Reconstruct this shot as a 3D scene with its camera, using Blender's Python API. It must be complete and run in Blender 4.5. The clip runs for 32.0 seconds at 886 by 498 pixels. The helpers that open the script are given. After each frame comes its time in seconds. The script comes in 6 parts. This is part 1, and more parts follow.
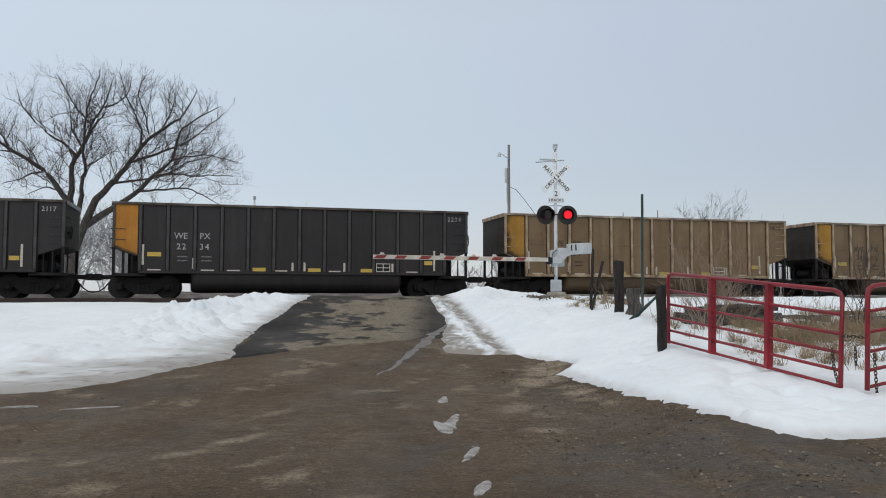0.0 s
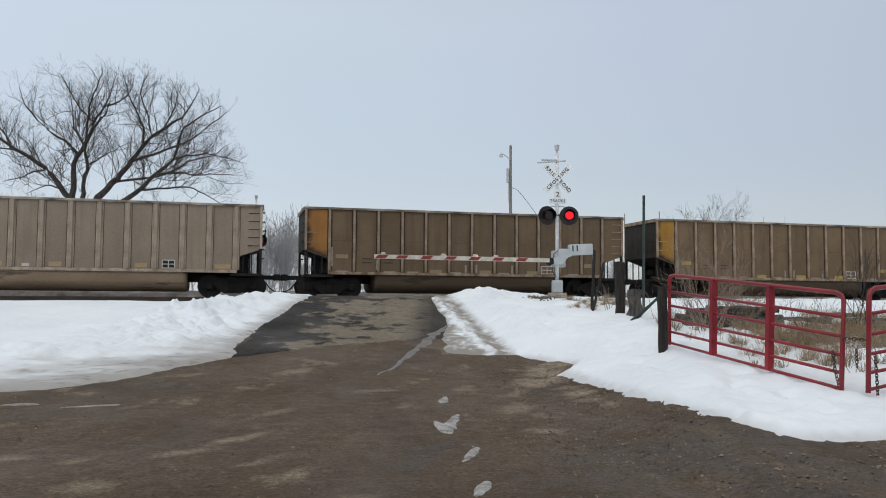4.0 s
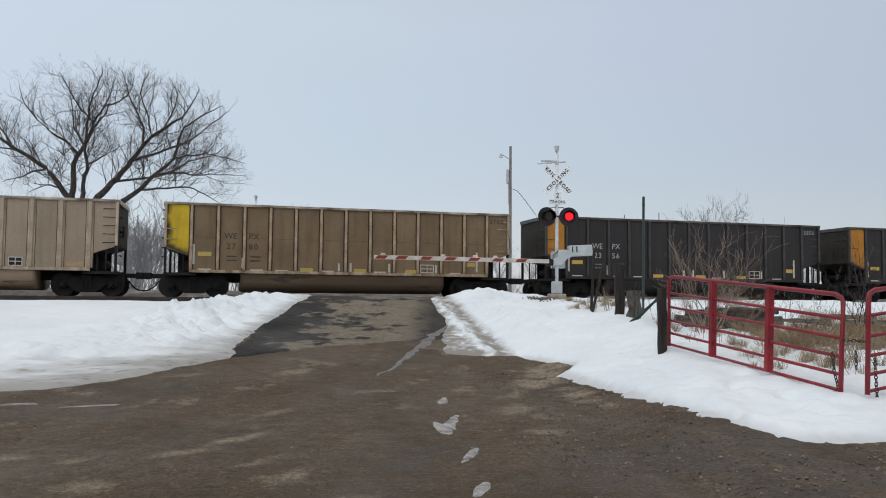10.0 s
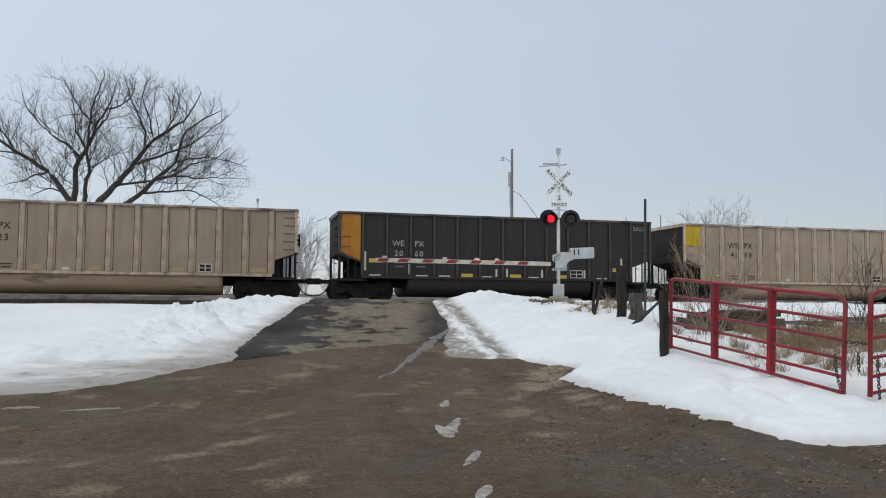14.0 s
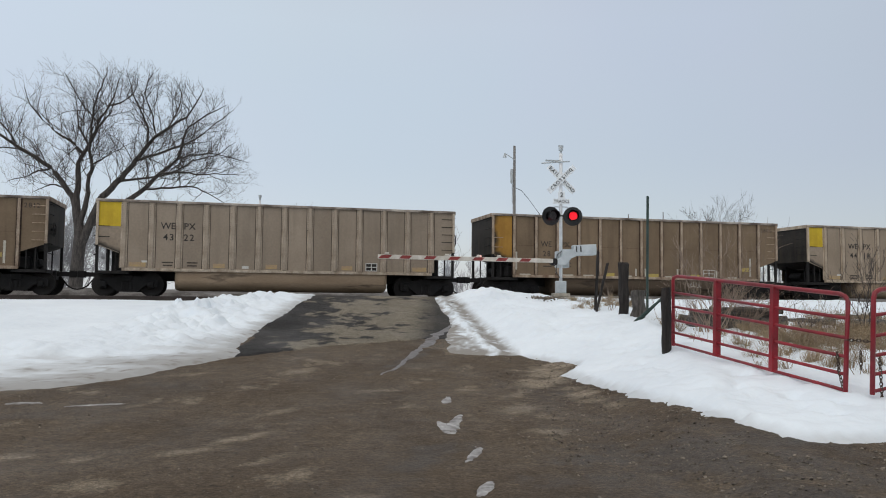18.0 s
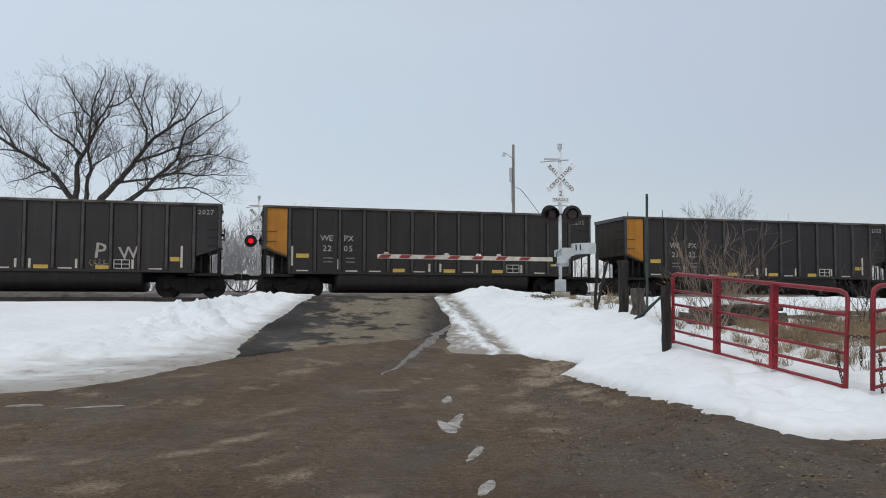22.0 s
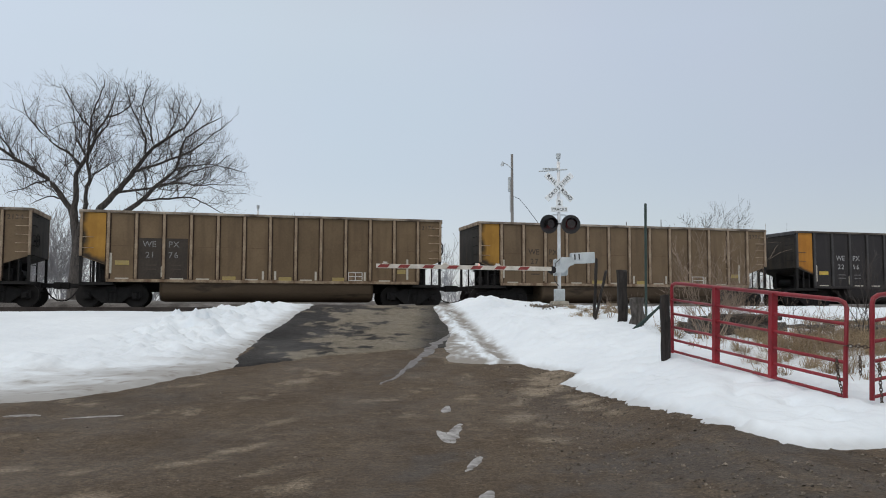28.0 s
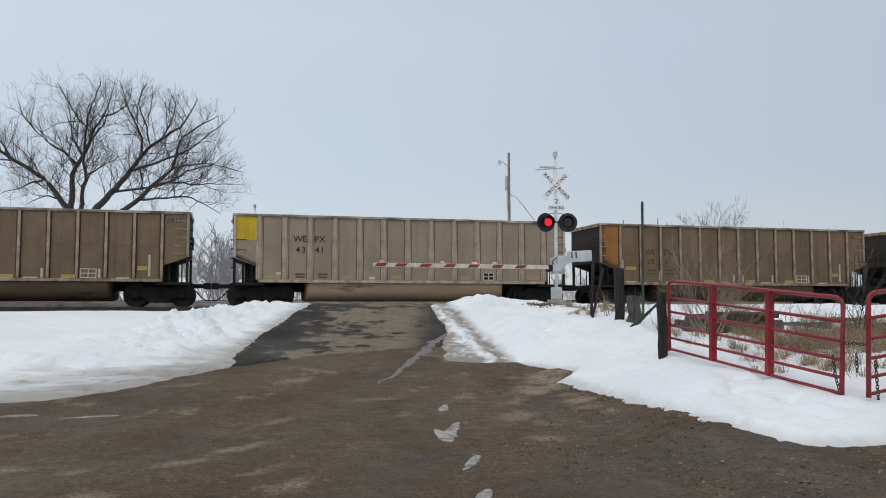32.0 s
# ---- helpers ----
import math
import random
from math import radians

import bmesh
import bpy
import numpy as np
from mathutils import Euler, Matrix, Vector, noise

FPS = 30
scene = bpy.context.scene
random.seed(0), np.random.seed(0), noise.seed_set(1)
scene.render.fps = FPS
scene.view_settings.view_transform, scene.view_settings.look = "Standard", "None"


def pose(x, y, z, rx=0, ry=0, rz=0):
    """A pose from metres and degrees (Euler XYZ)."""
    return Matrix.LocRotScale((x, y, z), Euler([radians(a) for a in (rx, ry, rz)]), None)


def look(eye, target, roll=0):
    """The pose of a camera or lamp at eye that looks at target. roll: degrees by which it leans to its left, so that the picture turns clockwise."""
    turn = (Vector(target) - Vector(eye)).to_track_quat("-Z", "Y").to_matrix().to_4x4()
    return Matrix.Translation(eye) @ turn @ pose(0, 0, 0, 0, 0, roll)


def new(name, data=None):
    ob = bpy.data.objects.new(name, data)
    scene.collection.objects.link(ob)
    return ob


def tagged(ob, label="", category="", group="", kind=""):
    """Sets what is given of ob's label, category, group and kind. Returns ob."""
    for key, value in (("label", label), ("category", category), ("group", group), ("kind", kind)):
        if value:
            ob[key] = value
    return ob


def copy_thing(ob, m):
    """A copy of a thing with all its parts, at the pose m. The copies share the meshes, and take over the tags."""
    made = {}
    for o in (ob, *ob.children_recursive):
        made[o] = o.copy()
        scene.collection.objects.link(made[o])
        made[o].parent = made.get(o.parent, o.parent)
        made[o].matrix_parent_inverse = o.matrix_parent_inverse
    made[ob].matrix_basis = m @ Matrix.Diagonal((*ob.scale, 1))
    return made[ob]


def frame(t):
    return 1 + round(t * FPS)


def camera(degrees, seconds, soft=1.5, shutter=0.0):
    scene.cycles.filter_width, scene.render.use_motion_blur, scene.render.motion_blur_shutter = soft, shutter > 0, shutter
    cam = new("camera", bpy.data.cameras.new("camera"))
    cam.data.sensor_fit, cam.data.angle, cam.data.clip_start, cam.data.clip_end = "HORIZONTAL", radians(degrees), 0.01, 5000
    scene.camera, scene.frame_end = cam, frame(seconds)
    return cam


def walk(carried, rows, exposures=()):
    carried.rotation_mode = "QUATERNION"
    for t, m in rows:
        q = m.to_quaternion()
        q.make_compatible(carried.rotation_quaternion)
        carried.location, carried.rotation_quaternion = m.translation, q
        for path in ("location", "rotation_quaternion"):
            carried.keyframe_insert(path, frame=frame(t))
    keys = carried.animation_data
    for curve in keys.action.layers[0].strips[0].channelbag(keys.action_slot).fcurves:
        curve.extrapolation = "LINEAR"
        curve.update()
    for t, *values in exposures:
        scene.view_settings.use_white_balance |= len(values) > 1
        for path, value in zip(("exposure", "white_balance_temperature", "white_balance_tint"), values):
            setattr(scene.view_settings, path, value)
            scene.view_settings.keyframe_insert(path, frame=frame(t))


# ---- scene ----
cam = camera(57.33, 32.0, soft=1.0)

# seconds, turn to the left, tilt upwards, lean (degrees); a hand-held stand at eye height
PATH = [
    (0, 0.016, 3.441, 0.080), (0.5, 0.042, 3.387, 0.137), (1, 0.071, 3.316, 0.224), (1.5, 0.088, 3.267, 0.292),
    (2, 0.095, 3.257, 0.332), (2.5, 0.098, 3.281, 0.366), (3, 0.101, 3.335, 0.386), (3.5, 0.101, 3.387, 0.384),
    (5.5, 0.169, 3.590, 0.428), (6, 0.190, 3.592, 0.454), (6.5, 0.212, 3.601, 0.461), (7, 0.219, 3.617, 0.470),
    (7.5, 0.211, 3.628, 0.507), (8, 0.189, 3.624, 0.531), (8.5, 0.158, 3.599, 0.545), (9, 0.127, 3.561, 0.560),
    (9.5, 0.100, 3.523, 0.549), (10, 0.084, 3.499, 0.533), (10.5, 0.080, 3.508, 0.528), (11, 0.082, 3.544, 0.516),
    (11.5, 0.084, 3.592, 0.499), (12, 0.090, 3.636, 0.478), (12.5, 0.111, 3.666, 0.465), (13, 0.143, 3.688, 0.454),
    (13.5, 0.176, 3.699, 0.443), (14, 0.204, 3.695, 0.437), (14.5, 0.221, 3.690, 0.422), (16.5, 0.290, 3.574, 0.497),
    (17, 0.308, 3.536, 0.512), (17.5, 0.333, 3.488, 0.543), (18, 0.360, 3.462, 0.564), (18.5, 0.375, 3.458, 0.556),
    (19, 0.367, 3.460, 0.517), (19.5, 0.344, 3.452, 0.456), (20, 0.321, 3.439, 0.405), (20.5, 0.306, 3.433, 0.342),
    (21, 0.304, 3.433, 0.262), (21.5, 0.309, 3.423, 0.212), (22, 0.325, 3.413, 0.169), (22.5, 0.355, 3.419, 0.106),
    (23, 0.382, 3.458, 0.055), (23.5, 0.400, 3.541, 0.038), (24, 0.406, 3.658, 0.037), (24.5, 0.400, 3.785, 0.022),
    (25, 0.387, 3.903, 0.018), (25.5, 0.380, 3.976, 0.033), (27.5, 0.255, 4.139, 0.103), (28, 0.245, 4.088, 0.127),
    (28.5, 0.224, 4.010, 0.143), (29, 0.197, 3.948, 0.140), (29.5, 0.173, 3.913, 0.118), (30, 0.147, 3.914, 0.062),
    (30.5, 0.114, 3.947, 0.005), (31, 0.086, 3.980, -0.033), (31.5, 0.061, 3.993, -0.048), (32, 0.036, 3.993, -0.050),
]

EYE = Vector((0, 0, 1.6))


def aim(turn, tilt, lean):
    a, b = radians(turn), radians(tilt)
    way = Vector((-math.sin(a) * math.cos(b), math.cos(a) * math.cos(b), math.sin(b)))
    return look(EYE, EYE + way * 10, lean)


walk(cam, [(t, aim(a, b, c)) for t, a, b, c in PATH], exposures=[(0, 0.0), (32, 0.0)])

# ---------------------------------------------------------------- light: overcast winter sky
world = bpy.data.worlds.new("overcast_sky")
scene.world = world
world.use_nodes = True
wn, wl = world.node_tree.nodes, world.node_tree.links
wn.clear()
w_out = wn.new("ShaderNodeOutputWorld")
w_bg = wn.new("ShaderNodeBackground")
w_sky = wn.new("ShaderNodeTexSky")
w_sky.sky_type = "NISHITA"
w_sky.sun_disc = False
w_sky.sun_elevation, w_sky.sun_rotation = radians(38), radians(200)
w_co = wn.new("ShaderNodeTexCoord")
w_sep = wn.new("ShaderNodeSeparateXYZ")
w_ramp = wn.new("ShaderNodeValToRGB")
w_ramp.color_ramp.elements[0].position = 0.0
w_ramp.color_ramp.elements[0].color = (0.538, 0.555, 0.592, 1)
w_ramp.color_ramp.elements[1].position = 1.0
w_ramp.color_ramp.elements[1].color = (0.92, 0.84, 0.755, 1)
for pos, col in ((0.06, (0.52, 0.546, 0.592, 1)), (0.16, (0.512, 0.553, 0.612, 1)), (0.32, (0.562, 0.62, 0.692, 1)), (0.44, (0.565, 0.625, 0.69, 1)), (0.62, (0.74, 0.72, 0.69, 1))):
    e = w_ramp.color_ramp.elements.new(pos)
    e.color = col
w_noise = wn.new("ShaderNodeTexNoise")
w_noise.inputs["Scale"].default_value = 1.6
w_noise.inputs["Detail"].default_value = 3
w_mix = wn.new("ShaderNodeMix")
w_mix.data_type = "RGBA"
w_mix.blend_type = "MULTIPLY"
w_mix.inputs["Factor"].default_value = 0.16
w_add = wn.new("ShaderNodeMix")
w_add.data_type = "RGBA"
w_add.inputs["Factor"].default_value = 0.03
wl.new(w_co.outputs["Generated"], w_sep.inputs[0])
wl.new(w_sep.outputs["Z"], w_ramp.inputs[0])
wl.new(w_co.outputs["Generated"], w_noise.inputs["Vector"])
wl.new(w_ramp.outputs[0], w_mix.inputs["A"])
wl.new(w_noise.outputs["Color"], w_mix.inputs["B"])
wl.new(w_mix.outputs["Result"], w_add.inputs["A"])
wl.new(w_sky.outputs[0], w_add.inputs["B"])
w_side = wn.new("ShaderNodeMapRange")     # the cloud is thinner, and brighter, to the west
w_side.inputs["From Min"].default_value, w_side.inputs["From Max"].default_value = -0.9, 0.9
w_side.inputs["To Min"].default_value, w_side.inputs["To Max"].default_value = 1.23, 0.785
w_tone = wn.new("ShaderNodeMix")
w_tone.data_type, w_tone.blend_type = "RGBA", "MULTIPLY"
w_tone.inputs["Factor"].default_value = 1.0
wl.new(w_sep.outputs["X"], w_side.inputs["Value"])
wl.new(w_add.outputs["Result"], w_tone.inputs["A"])
wl.new(w_side.outputs[0], w_tone.inputs["B"])
wl.new(w_tone.outputs["Result"], w_bg.inputs["Color"])
w_bg.inputs["Strength"].default_value = 0.95
wl.new(w_bg.outputs[0], w_out.inputs[0])

sun = new("sun", bpy.data.lights.new("sun", "SUN"))
sun.data.energy, sun.data.angle, sun.data.color = 0.55, radians(30), (1.0, 0.94, 0.86)
sun.matrix_world = look((0, 0, 60), (14, 38, 0))


# ---------------------------------------------------------------- materials
def material(name, color, rough=0.8, metal=0.0, dark=None, scale=4.0, amount=0.5, fine=60.0, bump=0.2, stretch=(1, 1, 1),
             tint=False, spots=None, streak=None, dist=0.01, soot=None, dirt=None, panels=None):
    """Two scales of variation, and bump. dark: the second colour; tint: takes the object's own colour;
    spots: (colour, scale, threshold) of worn spots; streak: (colour, amount) of upright run marks."""
    m = bpy.data.materials.new(name)
    m.use_nodes = True
    n, l = m.node_tree.nodes, m.node_tree.links
    b = n["Principled BSDF"]
    b.inputs["Roughness"].default_value, b.inputs["Metallic"].default_value = rough, metal
    co = n.new("ShaderNodeTexCoord")
    mp = n.new("ShaderNodeMapping")
    mp.inputs["Scale"].default_value = stretch
    l.new(co.outputs["Object"], mp.inputs["Vector"])
    big = n.new("ShaderNodeTexNoise")
    big.inputs["Scale"].default_value, big.inputs["Detail"].default_value = scale, 5
    l.new(mp.outputs[0], big.inputs["Vector"])
    ramp = n.new("ShaderNodeValToRGB")
    ramp.color_ramp.elements[0].position, ramp.color_ramp.elements[1].position = 0.36, 0.66
    dark = dark or tuple(c * 0.62 for c in color)
    ramp.color_ramp.elements[0].color, ramp.color_ramp.elements[1].color = (*dark, 1), (*color, 1)
    l.new(big.outputs["Fac"], ramp.inputs[0])
    out = ramp.outputs[0]
    small = n.new("ShaderNodeTexNoise")
    small.inputs["Scale"].default_value, small.inputs["Detail"].default_value = fine, 4
    l.new(mp.outputs[0], small.inputs["Vector"])
    over = n.new("ShaderNodeMix")
    over.data_type, over.blend_type = "RGBA", "OVERLAY"
    over.inputs["Factor"].default_value = amount
    l.new(out, over.inputs["A"])
    l.new(small.outputs["Fac"], over.inputs["B"])
    out = over.outputs["Result"]
    if streak:
        sm = n.new("ShaderNodeMapping")
        sm.inputs["Scale"].default_value = (2.2, 2.2, 0.22)
        l.new(co.outputs["Object"], sm.inputs["Vector"])
        sn = n.new("ShaderNodeTexNoise")
        sn.inputs["Scale"].default_value, sn.inputs["Detail"].default_value = 1.6, 6
        l.new(sm.outputs[0], sn.inputs["Vector"])
        sr = n.new("ShaderNodeMapRange")
        sr.inputs["From Min"].default_value, sr.inputs["From Max"].default_value = 0.48, 0.74
        sr.inputs["To Max"].default_value = streak[1]
        l.new(sn.outputs["Fac"], sr.inputs["Value"])
        sx = n.new("ShaderNodeMix")
        sx.data_type = "RGBA"
        l.new(sr.outputs[0], sx.inputs["Factor"])
        l.new(out, sx.inputs["A"])
        sx.inputs["B"].default_value = (*streak[0], 1)
        out = sx.outputs["Result"]
    if spots:
        pn = n.new("ShaderNodeTexNoise")
        pn.inputs["Scale"].default_value, pn.inputs["Detail"].default_value = spots[1], 6
        l.new(mp.outputs[0], pn.inputs["Vector"])
        pr = n.new("ShaderNodeMapRange")
        pr.inputs["From Min"].default_value, pr.inputs["From Max"].default_value = spots[2], spots[2] + 0.09
        l.new(pn.outputs["Fac"], pr.inputs["Value"])
        px = n.new("ShaderNodeMix")
        px.data_type = "RGBA"
        l.new(pr.outputs[0], px.inputs["Factor"])
        l.new(out, px.inputs["A"])
        px.inputs["B"].default_value = (*spots[0], 1)
        out = px.outputs["Result"]
    if panels:      # the sheets of a wagon's side: (their width, edge colour, amount); each its own tone, the edge colour ragged towards the posts
        ps = n.new("ShaderNodeSeparateXYZ")
        l.new(co.outputs["Object"], ps.inputs[0])

        def sums(op, *vals):
            q = n.new("ShaderNodeMath")
            q.operation = op
            for i_, v_ in enumerate(vals):
                if isinstance(v_, (int, float)):
                    q.inputs[i_].default_value = v_
                else:
                    l.new(v_, q.inputs[i_])
            return q.outputs[0]

        along_ = sums("DIVIDE", ps.outputs["X"], panels[0])
        post_ = sums("MULTIPLY", sums("ABSOLUTE", sums("SUBTRACT", sums("FRACT", along_), 0.5)), 2.0)
        rag_ = n.new("ShaderNodeTexNoise")
        rag_.inputs["Scale"].default_value, rag_.inputs["Detail"].default_value = 2.2, 5
        l.new(co.outputs["Object"], rag_.inputs["Vector"])
        creep = sums("ADD", post_, sums("MULTIPLY", sums("SUBTRACT", rag_.outputs["Fac"], 0.5), 0.55))
        cr = n.new("ShaderNodeMapRange")
        cr.inputs["From Min"].default_value, cr.inputs["From Max"].default_value, cr.inputs["To Max"].default_value = 0.70, 1.0, panels[2]
        l.new(creep, cr.inputs["Value"])
        cx = n.new("ShaderNodeMix")
        cx.data_type = "RGBA"
        l.new(cr.outputs[0], cx.inputs["Factor"])
        l.new(out, cx.inputs["A"])
        cx.inputs["B"].default_value = (*panels[1], 1)
        oi_ = n.new("ShaderNodeObjectInfo")
        dice = n.new("ShaderNodeTexWhiteNoise")
        dice.noise_dimensions = "1D"
        l.new(sums("ADD", sums("FLOOR", along_), sums("MULTIPLY", oi_.outputs["Random"], 57.0)), dice.inputs["W"])
        shade = sums("ADD", sums("MULTIPLY", dice.outputs["Value"], 0.16), 0.92)
        cm = n.new("ShaderNodeMix")
        cm.data_type, cm.blend_type = "RGBA", "MULTIPLY"
        cm.inputs["Factor"].default_value = 1
        l.new(cx.outputs["Result"], cm.inputs["A"])
        l.new(shade, cm.inputs["B"])
        out = cm.outputs["Result"]
    if tint:
        oi = n.new("ShaderNodeObjectInfo")
        tm = n.new("ShaderNodeMix")
        tm.data_type, tm.blend_type = "RGBA", "MULTIPLY"
        tm.inputs["Factor"].default_value = 1
        l.new(out, tm.inputs["A"])
        l.new(oi.outputs["Color"], tm.inputs["B"])
        out = tm.outputs["Result"]
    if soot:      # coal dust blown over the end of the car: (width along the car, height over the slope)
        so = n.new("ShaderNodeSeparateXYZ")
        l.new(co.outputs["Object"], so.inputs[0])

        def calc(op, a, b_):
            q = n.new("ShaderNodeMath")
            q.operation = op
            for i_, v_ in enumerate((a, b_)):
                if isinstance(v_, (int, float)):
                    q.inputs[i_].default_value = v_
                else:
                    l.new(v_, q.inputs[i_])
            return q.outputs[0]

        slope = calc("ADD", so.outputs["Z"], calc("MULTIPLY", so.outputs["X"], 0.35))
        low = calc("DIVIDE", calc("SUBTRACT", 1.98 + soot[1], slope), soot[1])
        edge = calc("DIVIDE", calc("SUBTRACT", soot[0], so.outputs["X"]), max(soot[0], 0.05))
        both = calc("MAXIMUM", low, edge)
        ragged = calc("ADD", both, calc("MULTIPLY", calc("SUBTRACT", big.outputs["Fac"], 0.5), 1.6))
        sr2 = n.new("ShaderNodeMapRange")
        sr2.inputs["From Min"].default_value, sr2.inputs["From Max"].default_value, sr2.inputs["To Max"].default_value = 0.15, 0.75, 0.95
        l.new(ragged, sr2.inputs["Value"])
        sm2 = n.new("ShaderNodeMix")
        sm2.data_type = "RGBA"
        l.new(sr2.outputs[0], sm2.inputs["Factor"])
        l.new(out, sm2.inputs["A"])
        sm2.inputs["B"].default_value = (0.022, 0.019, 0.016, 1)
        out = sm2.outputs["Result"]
    if dirt:      # grit carried into the snow, by the mesh's own measure of it
        da = n.new("ShaderNodeAttribute")
        da.attribute_name = "dirt"
        dm = n.new("ShaderNodeMix")
        dm.data_type = "RGBA"
        l.new(da.outputs["Fac"], dm.inputs["Factor"])
        l.new(out, dm.inputs["A"])
        dm.inputs["B"].default_value = (*dirt, 1)
        out = dm.outputs["Result"]
    l.new(out, b.inputs["Base Color"])
    if bump:
        bp = n.new("ShaderNodeBump")
        bp.inputs["Strength"].default_value, bp.inputs["Distance"].default_value = bump, dist
        l.new(small.outputs["Fac"], bp.inputs["Height"])
        l.new(bp.outputs[0], b.inputs["Normal"])
    return m


def glow(name, color, strength):
    m = bpy.data.materials.new(name)
    m.use_nodes = True
    b = m.node_tree.nodes["Principled BSDF"]
    b.inputs["Base Color"].default_value = (*color, 1)
    b.inputs["Emission Color"].default_value = (*color, 1)
    b.inputs["Emission Strength"].default_value = strength
    return m


def soil_material(name, stops, tan, wet, across=0.0):
    """Trodden gravel: broad damp patches, dry tan smears drawn out along the traffic, and fine stony grain."""
    m = bpy.data.materials.new(name)
    m.use_nodes = True
    n, l = m.node_tree.nodes, m.node_tree.links
    b = n["Principled BSDF"]
    b.inputs["Specular IOR Level"].default_value = 0.28
    co = n.new("ShaderNodeTexCoord")

    def noise_of(scale, stretch, detail=5, turn=0.0, rough=0.55):
        mp = n.new("ShaderNodeMapping")
        mp.inputs["Scale"].default_value = stretch
        mp.inputs["Rotation"].default_value = (0, 0, radians(turn))
        tx = n.new("ShaderNodeTexNoise")
        tx.inputs["Scale"].default_value, tx.inputs["Detail"].default_value, tx.inputs["Roughness"].default_value = scale, detail, rough
        l.new(co.outputs["Object"], mp.inputs["Vector"])
        l.new(mp.outputs[0], tx.inputs["Vector"])
        return tx.outputs["Fac"]

    def ranged(v, lo, hi, top=1.0):
        r = n.new("ShaderNodeMapRange")
        r.inputs["From Min"].default_value, r.inputs["From Max"].default_value, r.inputs["To Max"].default_value = lo, hi, top
        l.new(v, r.inputs["Value"])
        return r.outputs[0]

    def mixed(a, b_, f, mode="MIX"):
        x = n.new("ShaderNodeMix")
        x.data_type, x.blend_type = "RGBA", mode
        for sock, v in (("A", a), ("B", b_), ("Factor", f)):
            if isinstance(v, (float, int)):
                x.inputs[sock].default_value = v if sock == "Factor" else (v, v, v, 1)
            elif isinstance(v, tuple):
                x.inputs[sock].default_value = (*v, 1)
            else:
                l.new(v, x.inputs[sock])
        return x.outputs["Result"]

    base = n.new("ShaderNodeValToRGB")
    base.color_ramp.elements[0].position, base.color_ramp.elements[1].position = 0.30, 0.70
    base.color_ramp.elements[0].color, base.color_ramp.elements[1].color = (*stops[0], 1), (*stops[2], 1)
    e = base.color_ramp.elements.new(0.5)
    e.color = (*stops[1], 1)
    l.new(noise_of(0.55, (1, 0.55, 1), 7, -20), base.inputs[0])
    col = base.outputs[0]
    smear = noise_of(1.05, (1.0, 0.8, 1), 7, across, 0.58) if wet == "apron" else noise_of(1.15, (1.0, 0.62, 1), 7, across, 0.66)
    if wet == "apron":      # more mud carried onto the eastern lane
        sx = n.new("ShaderNodeSeparateXYZ")
        l.new(co.outputs["Object"], sx.inputs[0])
        shift = ranged(sx.outputs["X"], -3.7, -2.5, 0.185)
        ad = n.new("ShaderNodeMath")
        l.new(smear, ad.inputs[0])
        l.new(shift, ad.inputs[1])
        f = ranged(ad.outputs[0], 0.575, 0.64, 0.85)
        f = mixed(f, 0.0, ranged(sx.outputs["X"], -1.1, -0.3, 0.9))
    else:
        dry = n.new("ShaderNodeAttribute")
        dry.attribute_name = "dry"
        f = mixed(ranged(smear, 0.59, 0.66, 0.45), 1.0, dry.outputs["Fac"])
    col = mixed(col, tan, f)
    damp = n.new("ShaderNodeAttribute")
    damp.attribute_name = "damp"
    col = mixed(col, (0.060, 0.050, 0.042), damp.outputs["Fac"])
    grit = noise_of(22, (1, 1, 1), 8, 0, 0.75)
    col = mixed(col, ranged(noise_of(4.5, (1, 1, 1), 6, 0, 0.7), 0.30, 0.70), 0.28, "OVERLAY")
    col = mixed(col, ranged(grit, 0.36, 0.64), 0.5, "OVERLAY")
    col = mixed(col, ranged(noise_of(75, (1, 1, 1), 4, 0, 0.8), 0.36, 0.64), 0.5, "OVERLAY")
    l.new(col, b.inputs["Base Color"])
    rr = n.new("ShaderNodeMapRange")
    rr.inputs["From Min"].default_value, rr.inputs["From Max"].default_value = 0.36, 0.62
    rr.inputs["To Min"].default_value, rr.inputs["To Max"].default_value = 0.62, 0.95
    l.new(noise_of(0.7, (1, 0.6, 1), 5, 30), rr.inputs["Value"])
    l.new(mixed(rr.outputs[0], 0.58, damp.outputs["Fac"]), b.inputs["Roughness"])
    bp = n.new("ShaderNodeBump")
    bp.inputs["Strength"].default_value, bp.inputs["Distance"].default_value = 0.9, 0.02
    l.new(grit, bp.inputs["Height"])
    bp2 = n.new("ShaderNodeBump")
    bp2.inputs["Strength"].default_value, bp2.inputs["Distance"].default_value = 0.5, 0.06
    l.new(noise_of(5, (1, 1, 1), 6), bp2.inputs["Height"])
    l.new(bp2.outputs[0], bp.inputs["Normal"])
    l.new(bp.outputs[0], b.inputs["Normal"])
    return m


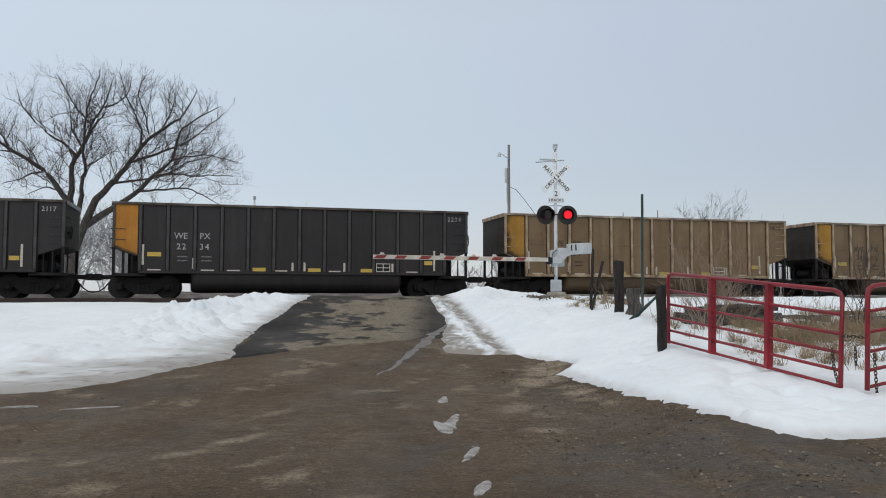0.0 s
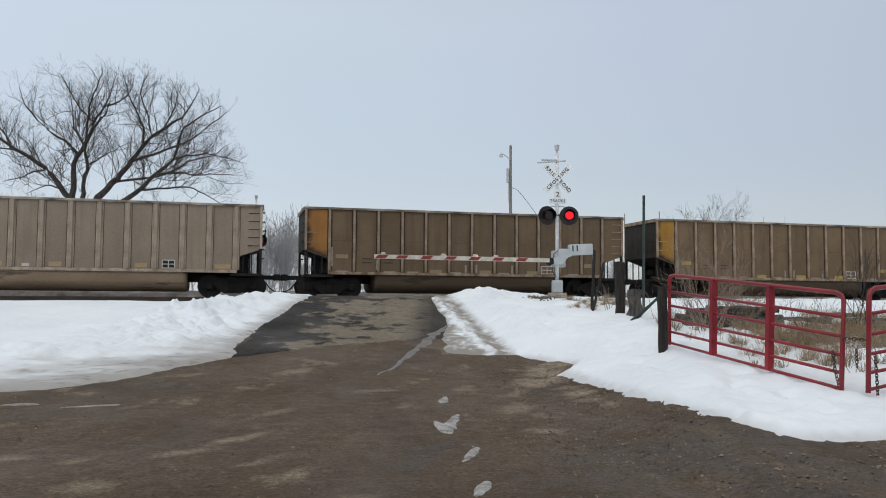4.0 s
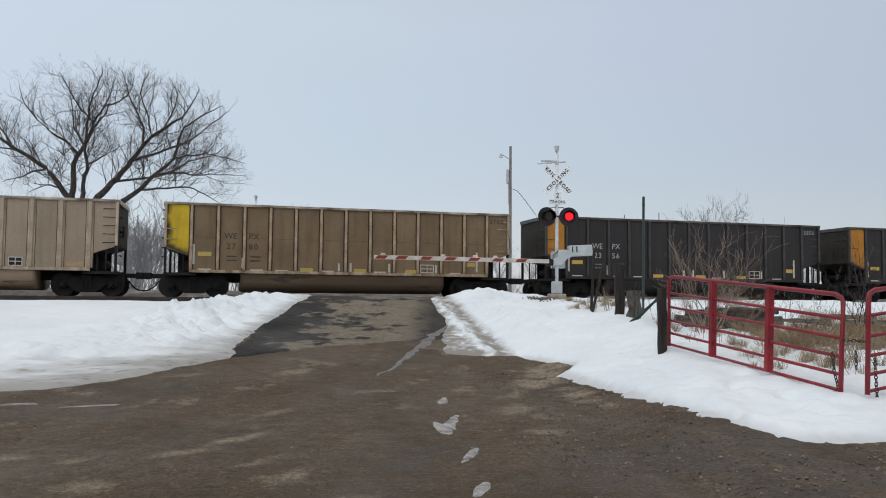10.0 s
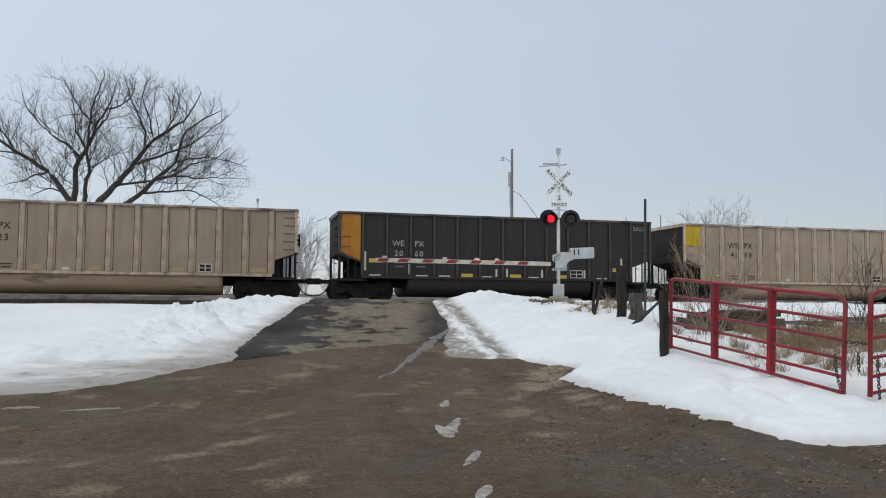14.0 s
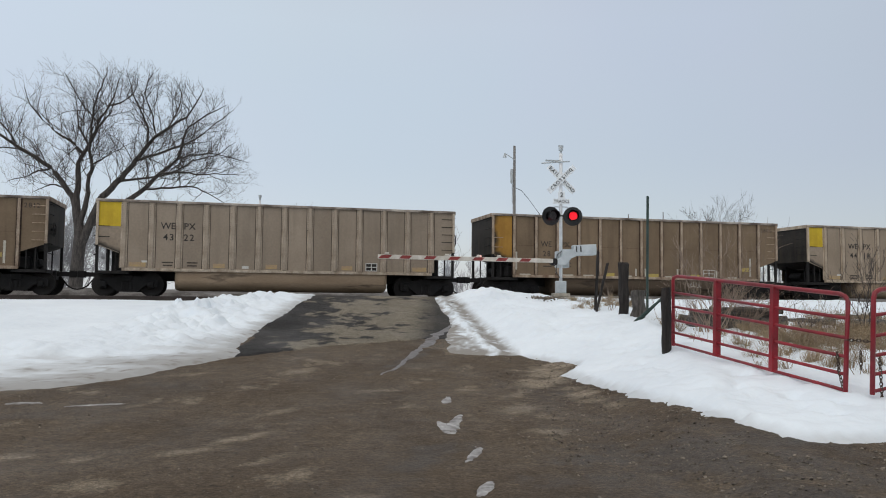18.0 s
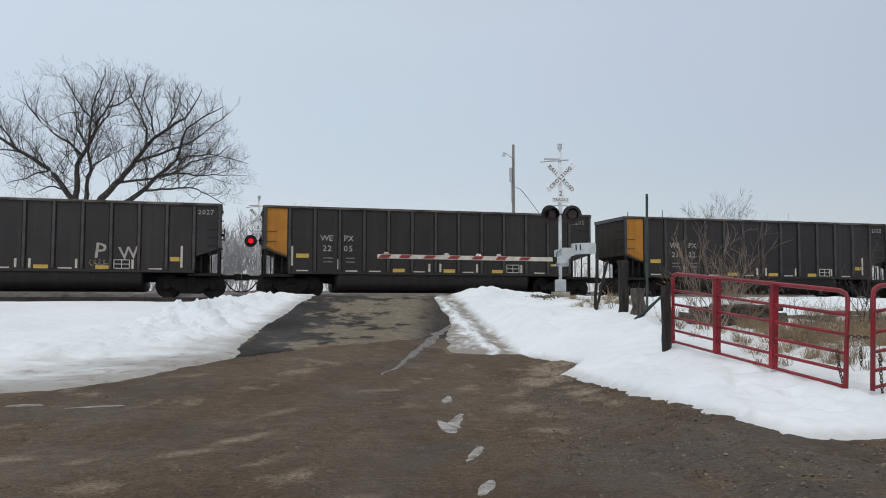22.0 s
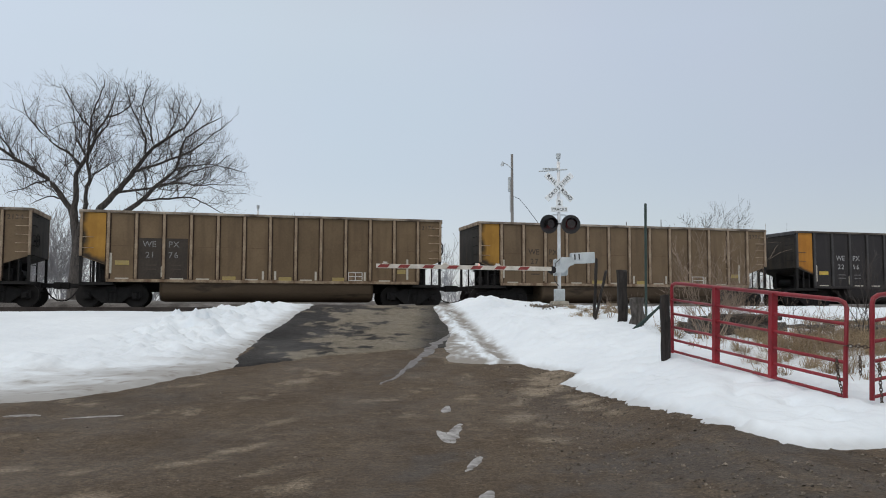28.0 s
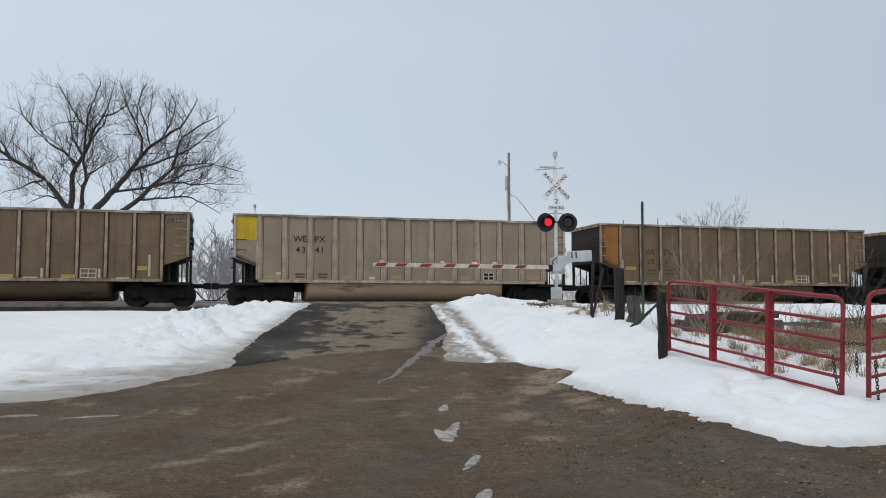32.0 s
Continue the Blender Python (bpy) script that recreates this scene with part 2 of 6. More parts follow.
M_SOIL = soil_material("wet_gravel", ((0.064, 0.0465, 0.0310), (0.094, 0.0700, 0.0475), (0.114, 0.0870, 0.060)), (0.275, 0.228, 0.170), "lot", 35)
M_ASPHALT = soil_material("wet_asphalt", ((0.019, 0.018, 0.018), (0.026, 0.0245, 0.024), (0.038, 0.035, 0.033)), (0.205, 0.180, 0.138), "apron", 12)
M_SNOW = material("snow", (0.825, 0.895, 0.955), 0.7, dark=(0.758, 0.826, 0.89), scale=0.6, amount=0.15, fine=9, bump=0.35, dist=0.05, dirt=(0.20, 0.175, 0.145))
M_VERGE = material("snow_dusted_grass", (0.26, 0.25, 0.245), 0.95, dark=(0.075, 0.068, 0.062), scale=1.1, amount=0.7, fine=16, bump=0.8, dist=0.05)
M_BALLAST = material("track_ballast", (0.075, 0.070, 0.066), 0.95, dark=(0.028, 0.026, 0.025), scale=3, amount=0.9, fine=18, bump=1.0, dist=0.04)
M_RAIL = material("rail_steel", (0.075, 0.06, 0.052), 0.5, 0.5, scale=2)
M_TIE = material("creosoted_wood", (0.075, 0.06, 0.05), 0.9, scale=3, stretch=(1, 6, 6))
M_BLACK = material("black_car_paint", (0.0265, 0.0225, 0.0238), 0.6, dark=(0.0195, 0.0165, 0.0175), scale=0.8, amount=0.4, fine=20, bump=0.08,
                   tint=True, streak=((0.042, 0.037, 0.036), 0.6), panels=(1.0336, (0.030, 0.026, 0.025), 0.5))
M_BROWN = material("dusty_brown_paint", (0.240, 0.171, 0.106), 0.8, dark=(0.186, 0.130, 0.079), scale=0.7, amount=0.2, fine=16, bump=0.06,
                   tint=True, streak=((0.105, 0.072, 0.047), 0.5), panels=(1.0336, (0.092, 0.056, 0.036), 0.75))
M_ALU = material("dusty_aluminium", (0.364, 0.296, 0.228), 0.7, 0.0, dark=(0.304, 0.244, 0.184), scale=0.6, amount=0.2, fine=16, bump=0.06,
                 tint=True, streak=((0.24, 0.196, 0.15), 0.6), panels=(1.0336, (0.19, 0.15, 0.112), 0.35))
M_TUB = material("dusty_tub_paint", (0.30, 0.215, 0.14), 0.8, dark=(0.22, 0.15, 0.095), scale=0.9, amount=0.25, fine=16, bump=0.06, tint=True, stretch=(0.4, 1, 2.0),
                 spots=((0.11, 0.075, 0.05), 1.6, 0.60))
M_POST_BROWN = material("worn_post_brown", (0.50, 0.40, 0.30), 0.7, dark=(0.21, 0.135, 0.085), scale=3.2, amount=0.6, fine=26, tint=True,
                        stretch=(1, 1, 0.45))
M_POST_ALU = material("worn_post_alu", (0.60, 0.51, 0.41), 0.55, 0.1, dark=(0.33, 0.26, 0.19), scale=3.5, amount=0.5, fine=26, tint=True, stretch=(1, 1, 0.45))
M_POST_BLACK = material("worn_post_black", (0.066, 0.064, 0.066), 0.42, dark=(0.024, 0.0225, 0.0235), scale=3.5, amount=0.5, fine=30, tint=True, stretch=(1, 1, 0.45))
M_CHORD = material("worn_top_chord", (0.52, 0.46, 0.40), 0.6, 0.1, dark=(0.13, 0.10, 0.08), scale=1.1, amount=0.6, fine=22, tint=True)
PANEL_LOOK = dict(dark=(0.74, 0.71, 0.66), scale=1.6, amount=0.3, fine=14, bump=0.05, tint=True, streak=((0.50, 0.44, 0.36), 0.5))
# dark colour that paints the crease shade beside the posts; brown rivets use it too
M_SEAM = material("crease_shade_seam", (0.070, 0.042, 0.026), 0.9, dark=(0.04, 0.025, 0.018), scale=5, tint=True)
M_WELD = material("dull_weld", (0.15, 0.095, 0.058), 0.9, dark=(0.11, 0.07, 0.043), scale=3)
M_RIVET = material("dark_rivets", (0.16, 0.13, 0.10), 0.6, 0.2, scale=30, amount=0.5)
# the same painted crease shade, for the aluminium wagons
M_SEAM_ALU = material("crease_shade_seam_alu", (0.13, 0.10, 0.075), 0.9, dark=(0.08, 0.06, 0.045), scale=5, tint=True)
M_HAT = material("dusty_hat_section", (0.46, 0.38, 0.30), 0.65, 0.0, dark=(0.30, 0.24, 0.18), scale=3.5, amount=0.4, fine=26, tint=True, stretch=(1, 1, 0.45))
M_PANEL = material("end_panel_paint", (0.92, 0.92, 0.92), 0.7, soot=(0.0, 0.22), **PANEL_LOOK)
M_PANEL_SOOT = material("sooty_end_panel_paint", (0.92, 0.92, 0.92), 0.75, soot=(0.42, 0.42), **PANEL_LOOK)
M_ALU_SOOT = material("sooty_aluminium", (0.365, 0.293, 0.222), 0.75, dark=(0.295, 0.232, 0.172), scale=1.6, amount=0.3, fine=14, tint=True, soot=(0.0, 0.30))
M_PANEL_PLAIN = material("clean_end_panel_paint", (0.92, 0.92, 0.92), 0.7, **PANEL_LOOK)
M_END = material("soot_black_end", (0.045, 0.039, 0.034), 0.9, dark=(0.020, 0.018, 0.016), scale=1.1, amount=0.5, fine=14, streak=((0.07, 0.055, 0.035), 0.5))
M_UNDER = material("grimy_running_gear", (0.0165, 0.015, 0.0148), 0.85, dark=(0.010, 0.009, 0.0088), scale=4, amount=0.6, fine=30)
M_WHEEL = material("wheel_steel", (0.026, 0.023, 0.021), 0.6, 0.4, scale=4)
M_INNER = material("coal_stained_steel", (0.05, 0.047, 0.044), 0.9, scale=2)
M_SOOT = material("coal_soot", (0.022, 0.020, 0.019), 0.95, dark=(0.035, 0.030, 0.026), scale=2.5, amount=0.6, fine=14)
M_PATCH = material("dark_brown_patch", (0.060, 0.047, 0.037), 0.85, dark=(0.042, 0.034, 0.028), scale=2, amount=0.4, fine=14)
M_YELLOW = material("yellow_reflector", (0.80, 0.62, 0.05), 0.5, dark=(0.62, 0.47, 0.06), scale=5, tint=True)
M_WHITE = material("white_marking", (0.72, 0.71, 0.68), 0.6, dark=(0.55, 0.54, 0.51), scale=5, tint=True)
M_LETTER_W = material("white_lettering", (0.50, 0.50, 0.49), 0.6, dark=(0.26, 0.26, 0.26), scale=7, amount=0.6)
M_STENCIL = material("worn_stencil", (0.34, 0.34, 0.33), 0.7, dark=(0.05, 0.05, 0.05), scale=26, amount=0.3)
M_LETTER_D = material("dark_lettering", (0.035, 0.030, 0.026), 0.7, scale=9)
M_LETTER_F = material("faded_lettering", (0.085, 0.066, 0.050), 0.8, scale=9)
M_SIGWHITE = material("white_sign_sheet", (0.88, 0.92, 0.95), 0.5, dark=(0.84, 0.88, 0.91), scale=3, amount=0.15)
M_INK = material("black_sign_ink", (0.02, 0.02, 0.022), 0.5)
M_GALV = material("silver_mast_paint", (0.84, 0.86, 0.88), 0.45, 0.0, dark=(0.70, 0.72, 0.74), scale=6, amount=0.3)
M_GALV2 = material("galvanised_case", (0.56, 0.60, 0.62), 0.5, 0.15, dark=(0.44, 0.48, 0.50), scale=3, amount=0.3)
M_LAMPBLACK = material("black_lamp_paint", (0.018, 0.018, 0.019), 0.45)
M_LENSDARK = material("unlit_red_lens", (0.022, 0.012, 0.012), 0.2)
M_LENSLIT = glow("lit_red_lens", (1.0, 0.008, 0.022), 1.15)
nodes_ = M_LENSLIT.node_tree.nodes      # rows of small diodes behind the lens
led_ = nodes_.new("ShaderNodeTexVoronoi")
led_.inputs["Scale"].default_value = 26
led_co = nodes_.new("ShaderNodeTexCoord")
led_map = nodes_.new("ShaderNodeMapRange")
led_map.inputs["From Min"].default_value, led_map.inputs["From Max"].default_value = 0.12, 0.62
led_map.inputs["To Min"].default_value, led_map.inputs["To Max"].default_value = 2.2, 0.25
M_LENSLIT.node_tree.links.new(led_co.outputs["Object"], led_.inputs["Vector"])
M_LENSLIT.node_tree.links.new(led_.outputs["Distance"], led_map.inputs["Value"])
M_LENSLIT.node_tree.links.new(led_map.outputs[0], nodes_["Principled BSDF"].inputs["Emission Strength"])
M_TIPLIT = glow("lit_tip_lamp", (1.0, 0.45, 0.38), 0.8)
M_REDTAPE = material("red_reflective_tape", (0.30, 0.040, 0.036), 0.6, dark=(0.20, 0.034, 0.03), scale=6, amount=0.3)
M_ARMWHITE = material("white_arm_sheet", (0.68, 0.64, 0.58), 0.55, dark=(0.50, 0.46, 0.40), scale=4, amount=0.3)
M_CONCRETE = material("weathered_concrete", (0.42, 0.39, 0.33), 0.9, scale=5, amount=0.6)
M_GATE = material("red_gate_enamel", (0.29, 0.013, 0.024), 0.42, dark=(0.185, 0.010, 0.017), scale=3, amount=0.3, fine=40, bump=0.05,
                  spots=((0.16, 0.04, 0.03), 7, 0.70))
M_CHAIN = material("rusty_chain", (0.10, 0.075, 0.06), 0.6, 0.6, scale=20)
M_OLDWOOD = material("weathered_post", (0.036, 0.030, 0.027), 0.95, dark=(0.016, 0.014, 0.013), scale=3, amount=0.8, fine=24, bump=0.8,
                     stretch=(4, 4, 0.6), dist=0.02)
M_GREYWOOD = material("grey_log", (0.12, 0.108, 0.098), 0.95, dark=(0.04, 0.035, 0.031), scale=3, amount=0.8, fine=24, bump=0.8, stretch=(4, 4, 0.7),
                      dist=0.02)
M_GREENPOST = material("green_steel_post", (0.035, 0.065, 0.055), 0.6, scale=4)
M_POLE = material("grey_utility_pole", (0.27, 0.26, 0.25), 0.9, scale=2, stretch=(4, 4, 0.5), amount=0.6)
M_BARK = material("winter_bark", (0.088, 0.076, 0.068), 0.95, dark=(0.04, 0.035, 0.032), scale=3, amount=0.8, fine=20, bump=0.6, stretch=(3, 3, 0.8))
M_TWIG = material("bare_twigs", (0.085, 0.072, 0.067), 0.95, scale=1.5)
M_TWIG2 = material("tan_twigs", (0.35, 0.27, 0.21), 0.95, scale=1.5)
# distance haze painted into both pale greys; the scrub's also stands for frost
M_HAZE = material("haze_tinted_twigs", (0.42, 0.43, 0.45), 1.0, scale=0.5, amount=0.2)
M_SCRUB = material("frosty_haze_tinted_scrub", (0.36, 0.35, 0.36), 1.0, dark=(0.27, 0.26, 0.27), scale=0.6, amount=0.2)
M_GRASS = material("dry_grass", (0.40, 0.31, 0.20), 0.95, dark=(0.19, 0.14, 0.085), scale=1.2, amount=0.4)
M_STONE = material("pale_pebbles", (0.26, 0.22, 0.175), 0.85, dark=(0.045, 0.037, 0.030), scale=9, amount=0.6)
M_SLUSH = material("grey_slush", (0.175, 0.166, 0.168), 0.45, dark=(0.085, 0.076, 0.07), scale=7, amount=0.6, fine=30)
M_ICE = material("dirty_ice", (0.42, 0.41, 0.40), 0.45, dark=(0.12, 0.107, 0.097), scale=7, amount=0.7, fine=34)


# ---------------------------------------------------------------- mesh helpers
def part(name, bm, mat, parent=None, label="", at=None, smooth=False):
    me = bpy.data.meshes.new(name)
    bm.to_mesh(me)
    bm.free()
    return part_mesh(name, me, mat, parent, label, at, smooth)


def part_mesh(name, me, mat, parent=None, label="", at=None, smooth=False):
    if smooth and len(me.polygons):
        me.polygons.foreach_set("use_smooth", [True] * len(me.polygons))
    if mat and not me.materials:
        me.materials.append(mat)
    ob = new(name, me)
    if parent:
        ob.parent = parent
    if at is not None:
        ob.matrix_basis = at
    if label:
        tagged(ob, label)
    return ob


def box(bm, x0, x1, y0, y1, z0, z1, bevel=0.0):
    r = bmesh.ops.create_cube(bm, size=1, matrix=Matrix.LocRotScale(((x0 + x1) / 2, (y0 + y1) / 2, (z0 + z1) / 2), None, (x1 - x0, y1 - y0, z1 - z0)))
    if bevel:
        es = list({e for v in r["verts"] for e in v.link_edges})
        bmesh.ops.bevel(bm, geom=es, offset=bevel, segments=1, affect="EDGES")
    return r["verts"]


def boxed(x0, x1, y0, y1, z0, z1, bevel=0.0):
    bm = bmesh.new()
    box(bm, x0, x1, y0, y1, z0, z1, bevel)
    return bm


def tube(bm, p0, p1, r0, r1=None, n=8):
    p0, p1 = Vector(p0), Vector(p1)
    d = p1 - p0
    m = Matrix.Translation((p0 + p1) / 2) @ d.to_track_quat("Z", "Y").to_matrix().to_4x4()
    bmesh.ops.create_cone(bm, cap_ends=True, segments=n, radius1=r0, radius2=r0 if r1 is None else r1, depth=d.length, matrix=m)


def tubed(p0, p1, r0, r1=None, n=8):
    bm = bmesh.new()
    tube(bm, p0, p1, r0, r1, n)
    return bm


def prism(bm, pts, y0, y1):
    """An outline of (x, z) points, drawn out from y0 to y1."""
    a = [bm.verts.new((x, y0, z)) for x, z in pts]
    b = [bm.verts.new((x, y1, z)) for x, z in pts]
    bm.faces.new(a)
    bm.faces.new(b[::-1])
    k = len(pts)
    for i in range(k):
        bm.faces.new((a[i], b[i], b[(i + 1) % k], a[(i + 1) % k]))
    bmesh.ops.recalc_face_normals(bm, faces=bm.faces)


def bent(bm, pts, r, n=6):
    """A bent pipe through the points."""
    pts = [Vector(p) for p in pts]
    rings = []
    for i, p in enumerate(pts):
        d = (pts[min(i + 1, len(pts) - 1)] - pts[max(i - 1, 0)]).normalized()
        q = d.to_track_quat("Z", "Y")
        rings.append([bm.verts.new(p + q @ Vector((math.cos(a) * r, math.sin(a) * r, 0))) for a in (2 * math.pi * k / n for k in range(n))])
    for a, b in zip(rings, rings[1:]):
        for k in range(n):
            bm.faces.new((a[k], a[(k + 1) % n], b[(k + 1) % n], b[k]))
    bm.faces.new(rings[0][::-1])
    bm.faces.new(rings[-1])


LETTERS = {}


def letters(text, size):
    """The mesh of one flat raised letter, in the plane of x and z."""
    key = (text, size)
    if key not in LETTERS:
        cu = bpy.data.curves.new("lettering", "FONT")
        cu.body, cu.size, cu.extrude, cu.resolution_u, cu.align_x, cu.align_y = text, size, 0.002, 2, "CENTER", "CENTER"
        cu.offset = 0.010
        tmp = bpy.data.objects.new("lettering", cu)
        scene.collection.objects.link(tmp)
        me = bpy.data.meshes.new_from_object(tmp.evaluated_get(bpy.context.evaluated_depsgraph_get()))
        bpy.data.objects.remove(tmp)
        bpy.data.curves.remove(cu)
        me.transform(Matrix.Rotation(radians(90), 4, "X"))
        LETTERS[key] = me
    return LETTERS[key]


LETTER_COPIES = {}
for glyph in "0123456789WEPX":
    letters(glyph, 1.0)
for glyph in "RAILODCSNGTK2M.":
    letters(glyph, 1.0)
ADVANCE = {"I": 0.34, "1": 0.46, "W": 0.86, "G": 0.72, "O": 0.72, "C": 0.66, "N": 0.68, "2": 0.58}


def lettering(text, size, mat, parent, m, label="", gap=0.02):
    """A line of letters centred on m, each letter a part of its own."""
    widths = [(ADVANCE.get(c, 0.60) + gap) * size for c in text]
    x = -sum(widths) / 2
    for c, w in zip(text, widths):
        key = (c, size, mat.name)
        if key not in LETTER_COPIES:
            me = letters(c, 1.0).copy()
            me.transform(Matrix.Diagonal((size, 1, size, 1)))
            me.materials.clear()
            me.materials.append(mat)
            LETTER_COPIES[key] = me
        part_mesh("letter", LETTER_COPIES[key], mat, parent, label, m @ Matrix.Translation((x + w / 2, 0, 0)))
        x += w


def branches(paths, n=5):
    """A mesh of many tapered twigs; each path is a list of (point, radius)."""
    vs, fs = [], []
    for pth in paths:
        base = len(vs)
        for i, (p, r) in enumerate(pth):
            d = (pth[min(i + 1, len(pth) - 1)][0] - pth[max(i - 1, 0)][0])
            d = d.normalized() if d.length > 1e-6 else Vector((0, 0, 1))
            a = d.orthogonal().normalized()
            b = d.cross(a)
            for k in range(n):
                t = 2 * math.pi * k / n
                vs.append(p + (a * math.cos(t) + b * math.sin(t)) * r)
        for i in range(len(pth) - 1):
            for k in range(n):
                fs.append((base + i * n + k, base + i * n + (k + 1) % n, base + (i + 1) * n + (k + 1) % n, base + (i + 1) * n + k))
    me = bpy.data.meshes.new("branches")
    me.from_pydata([tuple(v) for v in vs], [], fs)
    me.polygons.foreach_set("use_smooth", [True] * len(fs))
    return me


# ---------------------------------------------------------------- ground
THETA = radians(14.8365)
ALONG, ACROSS = Vector((math.cos(THETA), math.sin(THETA), 0)), Vector((-math.sin(THETA), math.cos(THETA), 0))
RAIL_Z = 1.564
LINE = Vector((-13.332, 33.081, RAIL_Z))     # on the middle of the far track
SKEW = math.tan(THETA)

RISE_Y = (-50, 8.8, 12.57, 15.08, 17.6, 20.11, 22.63, 25.14, 26.77, 27.91, 29.16, 32, 34.5, 39, 41.5, 46, 3000)
RISE_Z = (0, 0, 0.07, 0.18, 0.36, 0.55, 0.81, 1.07, 1.16, 1.19, 1.18, 1.18, 1.18, 1.18, 1.66, 1.3, 1.2)
HUMP_Z = (0, 0, 0, 0, 0, 0, 0, 0.09, 0.24, 0.36, 0.45, 0.42, 0.0, 0, 0, 0, 0)


def ground_z(x, y):
    v = y - SKEW * x
    z = np.interp(v, RISE_Y, RISE_Z)
    fade = np.clip((27.6 - v) / 10, 0, 1)
    road = np.clip((x + 7.2) / 2.2, 0, 1) * np.clip((4.8 - x) / 3.5, 0, 1)
    z = z + np.interp(v, RISE_Y, HUMP_Z) * road
    cap = np.interp(v, (6.3, 8.8, 15), (0.14, 0.27, 0.50))
    return z + np.minimum(np.clip(0.2 * (x - 2), 0, 9), cap) * fade


def ground_at(x, y):
    return float(ground_z(np.array([float(x)]), np.array([float(y)]))[0])


def wavy(x, y, s, seed=0.0):
    """Cheap smooth noise for arrays, about -1 to 1."""
    a = np.sin(x * 1.7 / s + seed) * np.cos(y * 1.3 / s - seed * 1.3)
    b = np.sin(x * 3.1 / s - y * 2.3 / s + seed * 2.1) * 0.6
    c = np.sin(x * 5.3 / s + y * 6.1 / s + seed * 0.7) * 0.4
    d = np.sin(x * 11.7 / s - y * 9.1 / s + seed * 3.7) * 0.25
    return (a + b + c + d) / 1.9


def grain(x, y, s, seed=0, octaves=3):
    """Uneven lattice noise for arrays, about -1 to 1."""
    out, amp, tot = np.zeros(np.shape(x)), 1.0, 0.0
    for o in range(octaves):
        u, v = x / s + seed * 17.3 + o * 5.7, y / s - seed * 9.1 + o * 3.3
        iu, iv = np.floor(u), np.floor(v)
        fu, fv = u - iu, v - iv
        fu, fv = fu * fu * (3 - 2 * fu), fv * fv * (3 - 2 * fv)

        def h(a, b):
            t = np.sin(a * 127.1 + b * 311.7 + seed * 74.7) * 43758.5453
            return t - np.floor(t)

        val = (h(iu, iv) * (1 - fu) + h(iu + 1, iv) * fu) * (1 - fv) + (h(iu, iv + 1) * (1 - fu) + h(iu + 1, iv + 1) * fu) * fv
        out, tot, amp, s = out + amp * (val * 2 - 1), tot + amp, amp * 0.55, s * 0.5
    return out / tot


def stretched(lo, hi, step, far, grow=1.25):
    mid = list(np.arange(lo, hi + 1e-6, step))
    out_hi, out_lo, d = [], [], step
    while (out_hi[-1] if out_hi else hi) < far:
        d *= grow
        out_hi.append((out_hi[-1] if out_hi else hi) + d)
        out_lo.append((out_lo[-1] if out_lo else lo) - d)
    return np.array(out_lo[::-1] + mid + out_hi)


def sheet(name, xs, ys, zfun, mat, keep=None, label="", kind="structure", marks=()):
    gx, gy = np.meshgrid(xs, ys)
    gz = zfun(gx, gy)
    nx, ny = len(xs), len(ys)
    idx = np.arange(nx * ny).reshape(ny, nx)
    quads = np.stack([idx[:-1, :-1], idx[:-1, 1:], idx[1:, 1:], idx[1:, :-1]], -1).reshape(-1, 4)
    if keep is not None:
        k = keep(gx, gy).reshape(-1)
        quads = quads[k[quads].any(axis=1)]
    used = np.unique(quads)
    remap = np.zeros(nx * ny, dtype=int)
    remap[used] = np.arange(len(used))
    pts = np.stack([gx, gy, gz], -1).reshape(-1, 3)[used]
    me = bpy.data.meshes.new(name)
    me.from_pydata(pts.tolist(), [], remap[quads].tolist())
    for key, fun in marks:
        at_ = me.attributes.new(key, "FLOAT", "POINT")
        at_.data.foreach_set("value", np.clip(fun(pts[:, 0], pts[:, 1]), 0, 1).astype(np.float32))
    ob = part_mesh(name, me, mat, smooth=True)
    return tagged(ob, label, kind=kind) if label else ob


def signed(px, py, poly):
    """Distance to a closed outline, positive inside."""
    best = np.full(px.shape, 1e9)
    inside = np.zeros(px.shape, bool)
    k = len(poly)
    for i in range(k):
        (ax, ay), (bx, by) = poly[i], poly[(i + 1) % k]
        dx, dy = bx - ax, by - ay
        t = np.clip(((px - ax) * dx + (py - ay) * dy) / (dx * dx + dy * dy), 0, 1)
        best = np.minimum(best, np.hypot(px - ax - t * dx, py - ay - t * dy))
        cross = (ay > py) != (by > py)
        with np.errstate(divide="ignore", invalid="ignore"):
            xx = (bx - ax) * (py - ay) / (by - ay if by != ay else 1e-9) + ax
        inside ^= cross & (px < xx)
    return np.where(inside, best, -best)


GX = stretched(-9, 6, 0.07, 1800)
GY = stretched(4.6, 22, 0.08, 1800)


def soil_z(x, y):
    near = np.exp(-((x / 30) ** 2 + ((y - 12) / 36) ** 2))
    return ground_z(x, y) + near * (grain(x, y, 1.3, 2) * 0.02 + grain(x, y, 0.3, 4) * 0.008)


